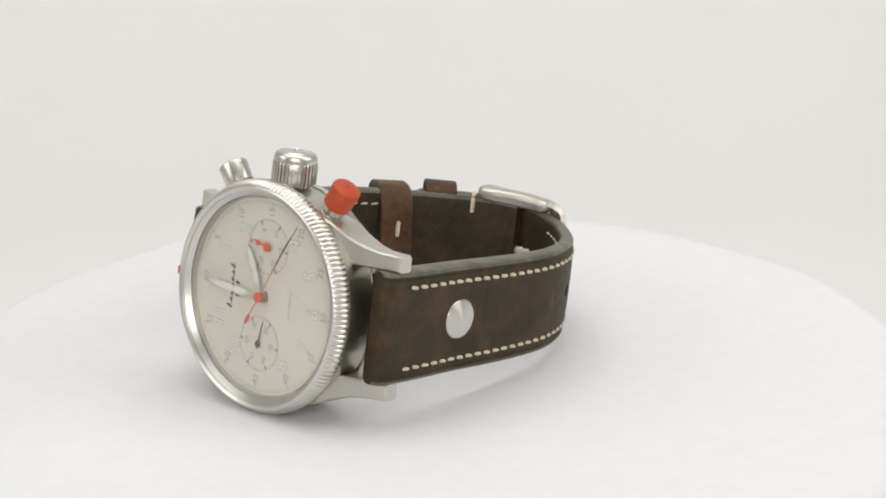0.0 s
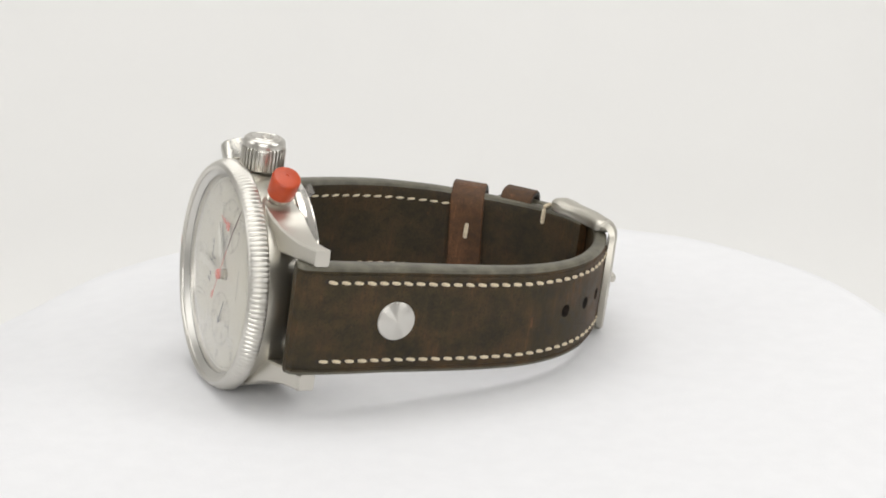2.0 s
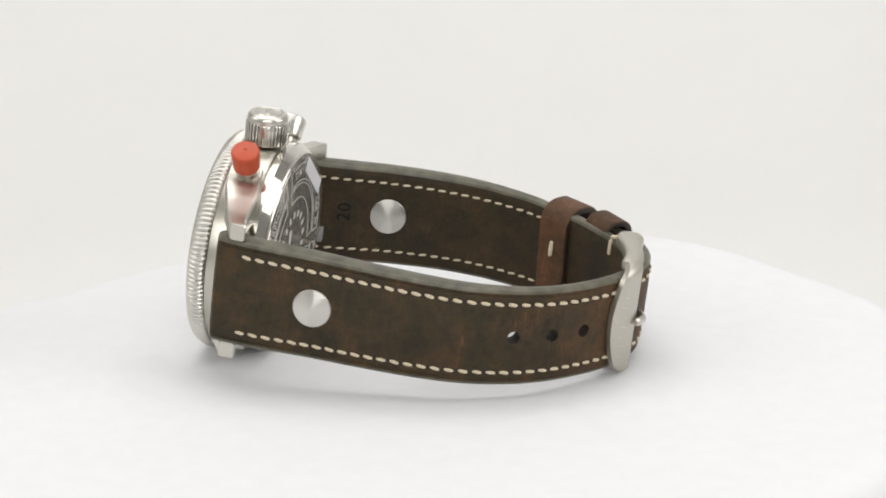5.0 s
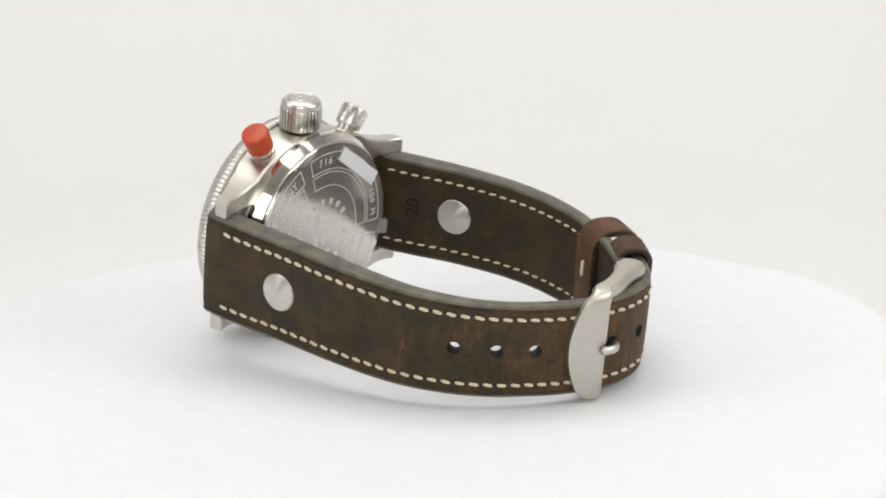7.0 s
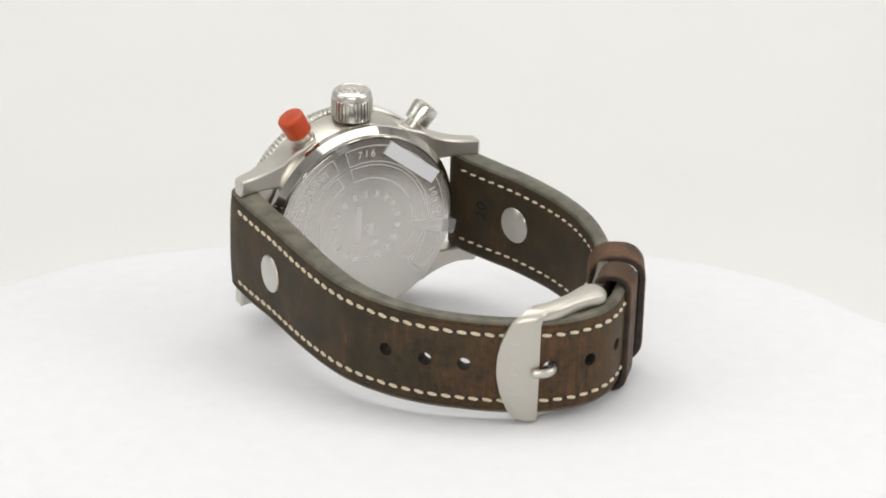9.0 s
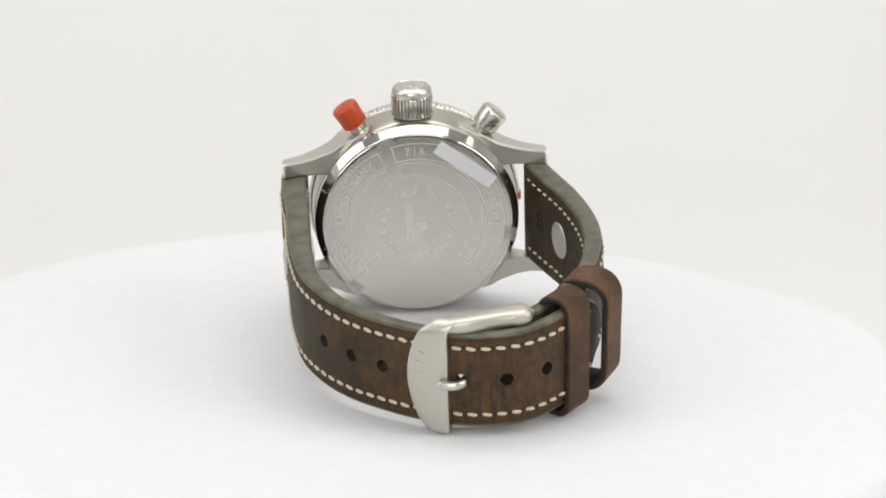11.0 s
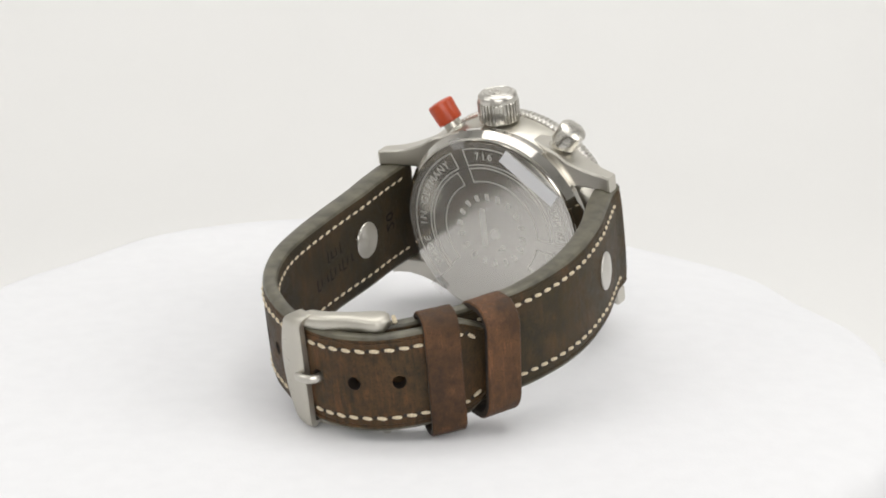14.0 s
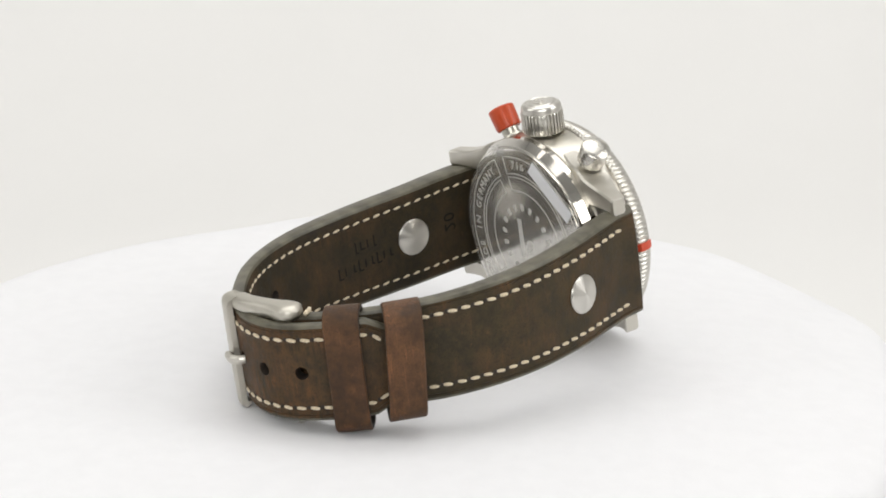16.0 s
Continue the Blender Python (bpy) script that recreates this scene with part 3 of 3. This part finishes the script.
def back_lettering():
    y0, y1 = -2.265, -2.30

    def letters(body, radius, start, step, size):
        for k, ch in enumerate(body):
            if ch == " ":
                continue
            a = start - step * k                     # degrees, anticlockwise from 12 o'clock as read from behind
            x, z = radius * math.cos(radians(a)), radius * math.sin(radians(a))
            part("letter", text_mesh("letter", ch, size, ENGRAVE, 0.0, 0.02), BACKCOVER, "", mm_at(x, y0 - 0.01, z) @ BACK @ pose(0, 0, 0, 0, 0, a - 90))

    letters("MADE IN GERMANY", 15.6, 212, 6.2, 2.2)
    letters("716", 15.6, 96, 5.3, 2.2)
    letters("100 M", 15.6, 21, 4.6, 2.0)
    w = 0.09
    for r0, r1, a0, a1 in ((13.9, 17.3, 116, 222), (13.9, 17.3, -4, 106), (13.9, 17.3, -44, -14), (10.4, 13.2, 119, 220), (10.4, 13.2, -4, 106), (10.4, 13.2, -42, -16)):
        s = joined(arc_strip(r0 - w, r0 + w, a0, a1, y1, y0, 40), arc_strip(r1 - w, r1 + w, a0, a1, y1, y0, 40),
                   arc_strip(r0, r1, a0 - w * 4, a0 + w * 4, y1, y0, 1), arc_strip(r0, r1, a1 - w * 4, a1 + w * 4, y1, y0, 1))
        part("engraved_frame", mesh_of("engraved_frame", *s, ENGRAVE, False), BACKCOVER)
    for k in range(18):
        a = 20 * k + 12
        part("engraved_mark", mesh_of("engraved_mark", *arc_strip(6.4, 7.7, a - 3.6, a + 3.6, y1, y0, 2), ENGRAVE, False), BACKCOVER)
    for pts in (((-2.3, -3.6), (-1.1, -3.6), (-1.1, 4.4), (-2.3, 4.4)), ((-0.4, -1.0), (0.6, -2.2), (2.0, -0.9), (1.4, 0.5), (0.2, 0.2)), ((1.0, -4.3), (3.0, -3.9), (2.2, -2.9))):
        part("engraved_emblem", mesh_of("engraved_emblem", *plate(list(pts), y1, y0), ENGRAVE, False), BACKCOVER, "plain engraved emblem")
    # clear foil with two small tabs, and a paper label on it
    out = []
    for k in range(120):
        a = 3.0 * k
        r = 18.75 + 0.12 * math.sin(7 * radians(a)) + 0.1 * math.sin(radians(13 * a))
        if 104 <= a <= 112 or 346 <= a <= 354 or 222 <= a <= 229:
            r = 19.9
        if 288 < a < 300:
            r = 18.3
        out.append((r * math.cos(radians(a)), r * math.sin(radians(a))))
    foil = part("protective_foil", mesh_of("protective_foil", *plate(out, -2.42, -2.36), FOIL, False), BACKCOVER, "clear protective foil with small tabs")
    foil.visible_shadow = False
    for a in (108.0, 350.0, 225.5):
        rows = [[(r * math.cos(radians(a + d)), y + 0.05 * math.cos(radians(9 * d)), r * math.sin(radians(a + d))) for d in (-4.5, -2.2, 0, 2.2, 4.5)]
                for r, y in ((17.6, -2.46), (18.6, -2.5), (19.4, -2.72), (20.0, -3.1), (19.95, -3.16), (19.35, -2.78), (18.6, -2.56), (17.6, -2.52))]
        v = [q for r in rows for q in r]
        f = [(i * 5 + k, i * 5 + k + 1, (i + 1) % 8 * 5 + k + 1, (i + 1) % 8 * 5 + k) for i in range(8) for k in range(4)]
        f += [tuple(i * 5 for i in range(8)), tuple(i * 5 + 4 for i in range(8))]
        part("foil_tab", mesh_of("foil_tab", v, f, TAB), foil, "curled clear pull tab")
    d = Vector((10.7, -8.2)).normalized()
    n = Vector((d.y, -d.x))
    c = Vector((9.75, 12.25))
    q = [c + d * a * 6.8 + n * b * 1.45 for a, b in ((-1, -1), (1, -1), (1, 1), (-1, 1))]
    part("paper_label", mesh_of("paper_label", *plate([tuple(p) for p in q], -2.55, -2.45), PAPER, False), BACKCOVER, "blank white paper label")


back_lettering()

# ---- strap ----
LONG = Line([(-23.75, 5.0), (-24.25, 0.0), (-24.25, -7.0), (-23.9, -14.0), (-23.9, -25.0), (-23.5, -34.0), (-22.33, -42.15), (-19.1, -50.25), (-14.7, -56.5), (-9.3, -61.4),
             (-3.8, -65.2), (2.0, -67.9), (7.0, -69.1), (11.5, -69.0), (15.0, -68.0), (18.1, -66.1), (21.0, -63.4), (23.5, -60.5), (25.6, -57.2), (27.5, -53.6), (28.6, -51.2), (29.4, -49.0)])
SHORT = Line([(23.9, 5.0), (24.5, 0.0), (26.6, -6.5), (29.1, -14.0), (31.1, -24.0), (31.3, -33.0), (29.7, -41.5), (27.6, -46.8), (25.4, -50.8), (23.0, -54.6), (20.4, -57.9), (16.8, -61.9),
              (12.6, -65.0), (9.6, -66.1), (7.0, -66.7)])


def long_half(s):
    h = 10.4 - 1.05 * min(1.0, s / 70.0)
    rest = LONG.length - s
    if rest < 9.0:
        h *= 0.2 + 0.8 * max(0.0, rest / 9.0) ** 0.6
    return h


def long_thick(s):
    return 5.2 - 2.6 * min(1.0, s / 60.0) + 0.5 * math.exp(-((s - 38) / 20.0) ** 2) - 0.4 * min(1.0, max(0.0, s - 85) / 20)


def short_half(s):
    return 10.55 - 0.95 * min(1.0, s / 60.0)


def short_thick(s):
    return 4.3 - 1.7 * min(1.0, max(0.0, s - 10) / 45.0) + 0.3 * math.exp(-((s - 35) / 18.0) ** 2) - 0.9 * min(1.0, max(0.0, s - SHORT.length + 6.0) / 6.0)


def stitch_mesh():
    """One thick waxed stitch, pointed at its ends, with the dark awl hole it dives into."""
    prof = [(0.03, -1.02), (0.27, -0.86), (0.4, -0.45), (0.43, 0.0), (0.4, 0.45), (0.27, 0.86), (0.03, 1.02)]
    v, f = revolve(prof, 8)
    thread = [(y * 0.91, x * 0.88, z * 0.84) for x, y, z in v], f
    v, f = revolve([(0.42, -0.1), (0.42, 0.06), (0.02, 0.07)], 8)
    hole = [(x + 1.18, y, z) for x, y, z in v], f
    verts, faces = joined(thread, hole)
    return mesh_of("stitch", verts, faces, [THREAD, LINER], True, [0] * len(thread[1]) + [1] * len(hole[1]))


STITCH = stitch_mesh()


def stitches(strap, line, half, thick, side, s0, s1, inset=2.8):
    """Two rows of slanted stitches on one face of a strap; side 1 outside, -1 inside."""
    count = int((s1 - s0) / 2.46)
    for sign in (1, -1):
        for k in range(count):
            s = s0 + 2.46 * (k + 0.5)
            p, t, out = line.at(s)
            o = thick(s) / 2 + (0.12 if side > 0 else -0.02)
            w = sign * (half(s) - inset) - 0.3 * min(1.0, s / 60.0)
            x, y = p.x + out.x * o * side, p.y + out.y * o * side
            basis = Matrix(((t.x, out.x * side, 0, 0), (t.y, out.y * side, 0, 0), (0, 0, 1, 0), (0, 0, 0, 1)))
            if basis.determinant() < 0:
                basis = basis @ Matrix.Diagonal((-1, 1, 1, 1))
            jitter = 3.0 * math.sin(k * 2.3 + sign)
            dw = (half(s + 0.5) - half(s - 0.5)) * sign
            m = mm_at(x, y, w) @ basis @ pose(0, 0, 0, 0, (7 + jitter) * -side - math.degrees(dw) * (1 if basis[0][0] * t.x > 0 else -1), 0)
            part("stitch", STITCH, strap, "", m if side > 0 else m @ Matrix.Diagonal((0.88, 0.75, 0.72, 1)))


def size_stamp(strap, line, thick, s):
    p, t, out = line.at(s)
    o = thick(s) / 2 + 0.025
    m = Matrix(((0, -t.x, -out.x, 0), (0, -t.y, -out.y, 0), (1, 0, 0, 0), (0, 0, 0, 1)))
    part("stamp", text_mesh("stamp", "20", 3.8, STAMP, 0.0, 0.03, 1.1), strap, "size stamp pressed into the leather", mm_at(p.x - out.x * o, p.y - out.y * o, 0.4) @ m)


def strap_long():
    strap = part("long_strap", strap_mesh("long_strap", LONG, long_half, long_thick), watch, "dark brown oiled leather strap half with punched holes")
    cut = []
    for x, y in ((-20.2, -51.4), (-15.6, -57.6), (-10.0, -62.5), (3.4, -69.4), (11.5, -70.2), (18.8, -67.7)):
        p, t, out = LONG.at(LONG.near(x, y))
        a = math.atan2(out.y, out.x) - math.pi / 2
        v, f = revolve([(1.25, -4), (1.25, 4)], 24)
        cut.append(moved((v, f), Matrix.Translation((p.x, p.y, 0)) @ Euler((0, 0, a)).to_matrix().to_4x4()))
    punched(strap, cut)
    stitches(strap, LONG, long_half, long_thick, 1, 5.1, LONG.length - 5.0)
    stitches(strap, LONG, long_half, long_thick, -1, 3.9, LONG.near(-2, -66))
    for row, y0, z, count in ((0, -23.5, 2.3, 4), (1, -19.8, -1.2, 9)):
        for k in range(count):
            s = LONG.near(-23.5, y0 - 1.55 * k)
            p, t, out = LONG.at(s)
            o = long_thick(s) / 2 + 0.01
            m = Matrix.Translation((p.x - out.x * o, p.y - out.y * o, z - 0.12 * k)) @ Euler((0, 0, math.atan2(-out.x, out.y))).to_matrix().to_4x4()
            tall, wide = 0.85 + 0.35 * ((k * 7 + row) % 3 == 0), 0.35 + 0.12 * (k % 3)
            bars = [plate([(-wide, -tall), (-wide + 0.3, -tall), (-wide + 0.3, tall), (-wide, tall)], -0.02, 0.02)]
            if k % 3 != 1:
                bars.append(plate([(-wide, -tall), (wide, -tall), (wide, -tall + 0.3), (-wide, -tall + 0.3)], -0.02, 0.022))
            part("pressed_mark", mesh_of("pressed_mark", *moved(joined(*bars), m), STAMP, False), strap, "faint mark pressed into the leather")
    size_stamp(strap, LONG, long_thick, LONG.near(-24.2, -5.5))
    s = LONG.near(-22.6, -42.4)
    p, t, out = LONG.at(s)
    o = long_thick(s) / 2 + 0.3
    m = Matrix.Translation((p.x + out.x * o, p.y + out.y * o, -0.9)) @ Euler((0, 0, math.atan2(-out.x, out.y))).to_matrix().to_4x4()
    v, f = plate([(-0.28, -1.0), (0.2, -1.1), (0.32, 0.9), (-0.15, 1.1)], -0.03, 0.012)
    part("scuff", mesh_of("scuff", *moved((v, f), m), LEATHER_LOOP, False), strap, "pale scuff in the leather")
    return strap


def strap_short():
    strap = part("short_strap", strap_mesh("short_strap", SHORT, short_half, short_thick), watch, "dark brown oiled leather strap half holding the buckle")
    stitches(strap, SHORT, short_half, short_thick, 1, 4.7, SHORT.near(24.5, -52.5), 2.95)
    stitches(strap, SHORT, short_half, short_thick, -1, 4.2, SHORT.near(26.3, -48.9), 2.95)
    # end stitches beside the buckle
    for z in (7.6, -7.6):
        s = SHORT.near(16.4, -63)
        p, t, out = SHORT.at(s)
        o = short_thick(s) / 2
        v, f = revolve([(0.02, -1.7), (0.4, -1.4), (0.45, 0), (0.4, 1.4), (0.02, 1.7)], 10)
        m = Matrix.Translation((p.x - out.x * o, p.y - out.y * o, z)) @ Euler((radians(90), 0, 0)).to_matrix().to_4x4()
        part("end_stitch", mesh_of("end_stitch", *moved((v, f), m), THREAD), strap, "long cream bar stitch")
    v, f = revolve([(0.02, -1.5), (0.4, -1.2), (0.45, 0), (0.4, 1.2), (0.02, 1.5)], 10)
    s = SHORT.near(16.4, -63)
    p, t, out = SHORT.at(s)
    m = Matrix.Translation((p.x, p.y, short_half(s) + 0.05)) @ Euler((0, 0, math.atan2(-out.x, out.y))).to_matrix().to_4x4()
    part("end_stitch", mesh_of("end_stitch", *moved((v, f), m), THREAD), strap, "long cream bar stitch")
    size_stamp(strap, SHORT, short_thick, SHORT.near(26.0, -5.5))
    return strap


STRAP_LONG, STRAP_SHORT = strap_long(), strap_short()


def rivets():
    head = [(0.02, 0.8), (0.25, 0.78), (1.8, 0.6), (3.2, 0.42), (3.55, 0.3), (3.68, 0.08), (3.5, -0.2), (0.02, -0.2)]
    v, f = revolve(head, 64)
    me = mesh_of("rivet", [(x, z, y) for x, y, z in v], f, SPUN)
    for strap, line, thick, x, y in ((STRAP_LONG, LONG, long_thick, -23.8, -14.4), (STRAP_SHORT, SHORT, short_thick, 28.9, -13.8)):
        s = line.near(x, y)
        p, t, out = line.at(s)
        for side in (1, -1):
            o = thick(s) / 2 + (0.3 if side > 0 else 0.02)
            d = Vector((out.x * side, out.y * side, 0))
            m = mm_at(p.x + d.x * o, p.y + d.y * o, 0.15) @ d.to_track_quat("Z", "Y").to_matrix().to_4x4()
            part("rivet", me, strap, "round spun steel rivet", m if side > 0 else m @ Matrix.Diagonal((1, 1, 0.8, 1)))


rivets()


def loop_mesh(name, centre, along, wide, depth, high, thick, r=3.0, low=0.0, skew=0.0):
    """A leather keeper: a flat band bent into a rounded rectangle. along: its own width's direction in the strap's plane."""
    t = Vector(along).normalized()
    out = Vector((t.y, -t.x))
    if out.dot(Vector(centre) - Vector((2, -32))) < 0:
        out = -out
    path = []
    for cx, cz, a0 in ((depth / 2 - r, high - r, 0), (-depth / 2 + r, high - r, 90), (-depth / 2 + r, -high + r, 180), (depth / 2 - r, -high + r, 270)):
        for k in range(7):
            a = radians(a0 + 15 * k)
            path.append((cx, cz, math.cos(a), math.sin(a)))
    verts, faces, mats = [], [], []
    sec = [(-wide / 2, 0.25), (-wide / 2 + 0.25, 0.0), (wide / 2 - 0.25, 0.0), (wide / 2, 0.25), (wide / 2, thick - 0.25), (wide / 2 - 0.25, thick), (-wide / 2 + 0.25, thick), (-wide / 2, thick - 0.25)]
    for cx, cz, c, s in path:
        for w, o in sec:
            q = (r - thick + o)
            n, z = cx + c * q, cz + s * q
            ww = w + skew * z
            verts.append((centre[0] + out.x * n + t.x * ww, centre[1] + out.y * n + t.y * ww, z + low))
    m, k = len(sec), len(path)
    for i in range(k):
        for j in range(m):
            faces.append((i * m + j, i * m + (j + 1) % m, (i + 1) % k * m + (j + 1) % m, (i + 1) % k * m + j))
            mats.append(0 if j in (4, 5, 6) else 1)
    return mesh_of(name, verts, faces, [LEATHER_LOOP, LINER], True, mats)


def loops():
    turn = Vector((math.cos(1.06), math.sin(1.06)))
    side = Vector((turn.y, -turn.x))
    c = Vector((28.0, -51.5))
    a = part("sliding_keeper", loop_mesh("sliding_keeper", c, turn, 6.8, 10.8, 10.75, 1.4, 4.4, -0.4, 0.08), watch, "loose reddish brown leather strap keeper")
    v, f = revolve([(0.02, -1.7), (0.4, -1.4), (0.45, 0), (0.4, 1.4), (0.02, 1.7)], 10)
    q = c - side * 5.5
    m = Matrix.Translation((q.x, q.y, 1.8)) @ Euler((radians(90), 0, 0)).to_matrix().to_4x4()
    part("keeper_stitch", mesh_of("keeper_stitch", *moved((v, f), m), THREAD), a, "single cream bar stitch")
    turn = Vector((math.cos(0.84), math.sin(0.84)))
    part("sewn_keeper", loop_mesh("sewn_keeper", (22.6, -59.75), turn, 6.5, 7.3, 11.75, 1.2, 3.0, -0.6, 0.02), watch, "reddish brown leather keeper sewn into the strap")


loops()


def buckle():
    """Steel pin buckle: bowed front plate, two arms that hug the strap's edges, spring bar and pin."""
    # front plate: a strip across the strap, bowed along its free edge, following the strap's outer face
    rows, n, high, low, bend = [], 44, 11.5, -10.65, 2.4
    mid, span = (high + low) / 2, (high - low) / 2
    for k in range(n + 1):
        c = -1 + 2 * k / n
        w = math.sin(c * math.pi / 2) * span                 # closer rows towards the rounded corners
        u = w / span
        curl = bend if w > 0 else 1.1
        over = max(0.0, abs(w) - (span - curl)) / curl
        drop = curl * (1 - math.sqrt(max(0.0, 1 - over * over)))
        left = -4.7 + 3.0 * u * u + 1.5 * max(0.0, (abs(u) - 0.78) / 0.22) ** 2
        right = 1.75 + 1.3 * max(0.0, ((u if u > 0 else -0.55 * u) - 0.74) / 0.26) ** 2
        row = []
        for q in range(9):
            x = left + (right - left) * q / 8
            s = LONG.by_x(x)
            p, t, out = LONG.at(s)
            lift = 0.42 * math.sqrt(max(0.0, 1 - ((q - 4) / 4.0) ** 2))
            o = long_thick(s) / 2 + 0.4
            row.append((Vector((p.x + out.x * (o + 1.1 + lift - drop), p.y + out.y * (o + 1.1 + lift - drop), mid + w)),
                        Vector((p.x + out.x * (o - drop), p.y + out.y * (o - drop), mid + w * (1 - 0.09 * over)))))
        rows.append([a for a, b in row] + [b for a, b in reversed(row)])
    m = len(rows[0])
    verts = [tuple(p) for r in rows for p in r]
    faces = [(k * m + i, k * m + (i + 1) % m, (k + 1) * m + (i + 1) % m, (k + 1) * m + i) for k in range(n) for i in range(m)]
    faces += [tuple(range(m)), tuple(n * m + i for i in range(m))]
    body = part("buckle", mesh_of("buckle", verts, faces, BRUSHED), watch, "satin steel pin buckle front plate")
    for k in range(7):
        z = -6.2 + 2.0 * k
        x = -2.3 + 0.35 * math.sin(k * 2.1)
        p, t, out = LONG.at(LONG.by_x(x))
        o = long_thick(LONG.by_x(x)) / 2 + 0.4 + 1.1 + 0.43
        v, f = plate([(-0.55 - 0.25 * (k % 2), -0.55), (0.6, -0.2), (0.6, 0.0), (-0.55 - 0.25 * (k % 2), -0.35)], 0.0, 0.05)
        m = Matrix.Translation((p.x + out.x * o, p.y + out.y * o, z)) @ Euler((0, 0, math.atan2(-out.x, out.y))).to_matrix().to_4x4()
        part("etched_mark", mesh_of("etched_mark", *moved((v, f), m), SATIN, False), body, "faint etched mark")
    # arms
    for sz in (1, -1):
        pts = [(-0.2, -67.5), (2.0, -67.95), (5.0, -67.9), (9.0, -66.9), (13.0, -65.7), (16.6, -64.9)]
        line, length = spline([(x, y + (1.2 if sz < 0 else 0.0)) for x, y in pts], 0.8)
        cnt = len(line)
        rows = []
        for k, p in enumerate(line):
            u = k / (cnt - 1)
            tangent = (line[min(cnt - 1, k + 1)] - line[max(0, k - 1)]).normalized()
            out = Vector((tangent.y, -tangent.x))
            broad = 1.75 + 0.1 * min(1.0, u * 3) + 0.8 * math.exp(-((u - 0.84) / 0.17) ** 2)
            zc, zr = (9.95, 0.85) if sz < 0 else (10.1, 1.25 + 0.3 * min(1.0, u / 0.35))
            if u > 0.9:
                broad *= math.sqrt(max(0.03, 1 - ((u - 0.9) / 0.1) ** 2))
                zr *= math.sqrt(max(0.1, 1 - ((u - 0.9) / 0.1) ** 2))
            if u < 0.1:
                broad *= math.sqrt(max(0.12, 1 - (1 - u / 0.1) ** 2))
                zr *= math.sqrt(max(0.2, 1 - (1 - u / 0.1) ** 2))
            rows.append([(p.x + out.x * broad * math.copysign(abs(math.cos(a)) ** 0.7, math.cos(a)), p.y + out.y * broad * math.copysign(abs(math.cos(a)) ** 0.7, math.cos(a)),
                          sz * (zc + zr * math.copysign(abs(math.sin(a)) ** 0.7, math.sin(a)))) for a in np.linspace(0, 2 * math.pi, 16, endpoint=False)])
        m = 16
        verts = [p for r in rows for p in r]
        faces = [(k * m + i, k * m + (i + 1) % m, (k + 1) * m + (i + 1) % m, (k + 1) * m + i) for k in range(cnt - 1) for i in range(m)]
        faces += [tuple(range(m)), tuple((cnt - 1) * m + i for i in range(m))]
        part("arm", mesh_of("arm", verts, faces, BRUSHED), body, "satin steel buckle arm")
    v, f = revolve([(0.75, -11.2), (0.75, 11.2)], 14)
    part("spring_bar", mesh_of("spring_bar", [(a + 14.0, c - 66.0, b) for a, b, c in v], f, POLISH), body)
    # pin: from the bar through the hole and over the plate
    line, length = spline([(13.5, -66.5), (8.0, -67.0), (4.4, -68.6), (3.5, -70.7), (2.0, -71.55), (0.4, -71.3), (-0.9, -70.75)], 0.5)
    rows = []
    for k, p in enumerate(line):
        u = k / (len(line) - 1)
        tangent = (line[min(len(line) - 1, k + 1)] - line[max(0, k - 1)]).normalized()
        out = Vector((tangent.y, -tangent.x))
        r = 0.85 if u < 0.97 else 0.6
        rows.append([(p.x + out.x * r * 0.85 * math.cos(a), p.y + out.y * r * 0.85 * math.cos(a), r * math.sin(a) - 0.2) for a in np.linspace(0, 2 * math.pi, 12, endpoint=False)])
    verts = [p for r in rows for p in r]
    m, cnt = 12, len(rows)
    faces = [(k * m + i, k * m + (i + 1) % m, (k + 1) * m + (i + 1) % m, (k + 1) * m + i) for k in range(cnt - 1) for i in range(m)]
    faces += [tuple(range(m)), tuple((cnt - 1) * m + i for i in range(m))]
    part("pin", mesh_of("pin", verts, faces, SATIN), body, "steel buckle pin")


buckle()


def motions():
    """The turntable and the watch on it turn together; the running seconds hand goes on."""
    steps = [0.5 * k for k in range(33)]
    walk(watch, [(t, pose(0, 0, 0, 0, 0, turn_at(t))) for t in steps])
    walk(TABLE, [(t, pose(0, 0, 0, 0, 0, turn_at(t))) for t in steps])
    walk(SECONDS, [(t, WATCH @ mm_at(0, 9.75, -8.9) @ pose(0, 0, 0, 0, -(101 + 6 * t), 0)) for t in steps])


motions()
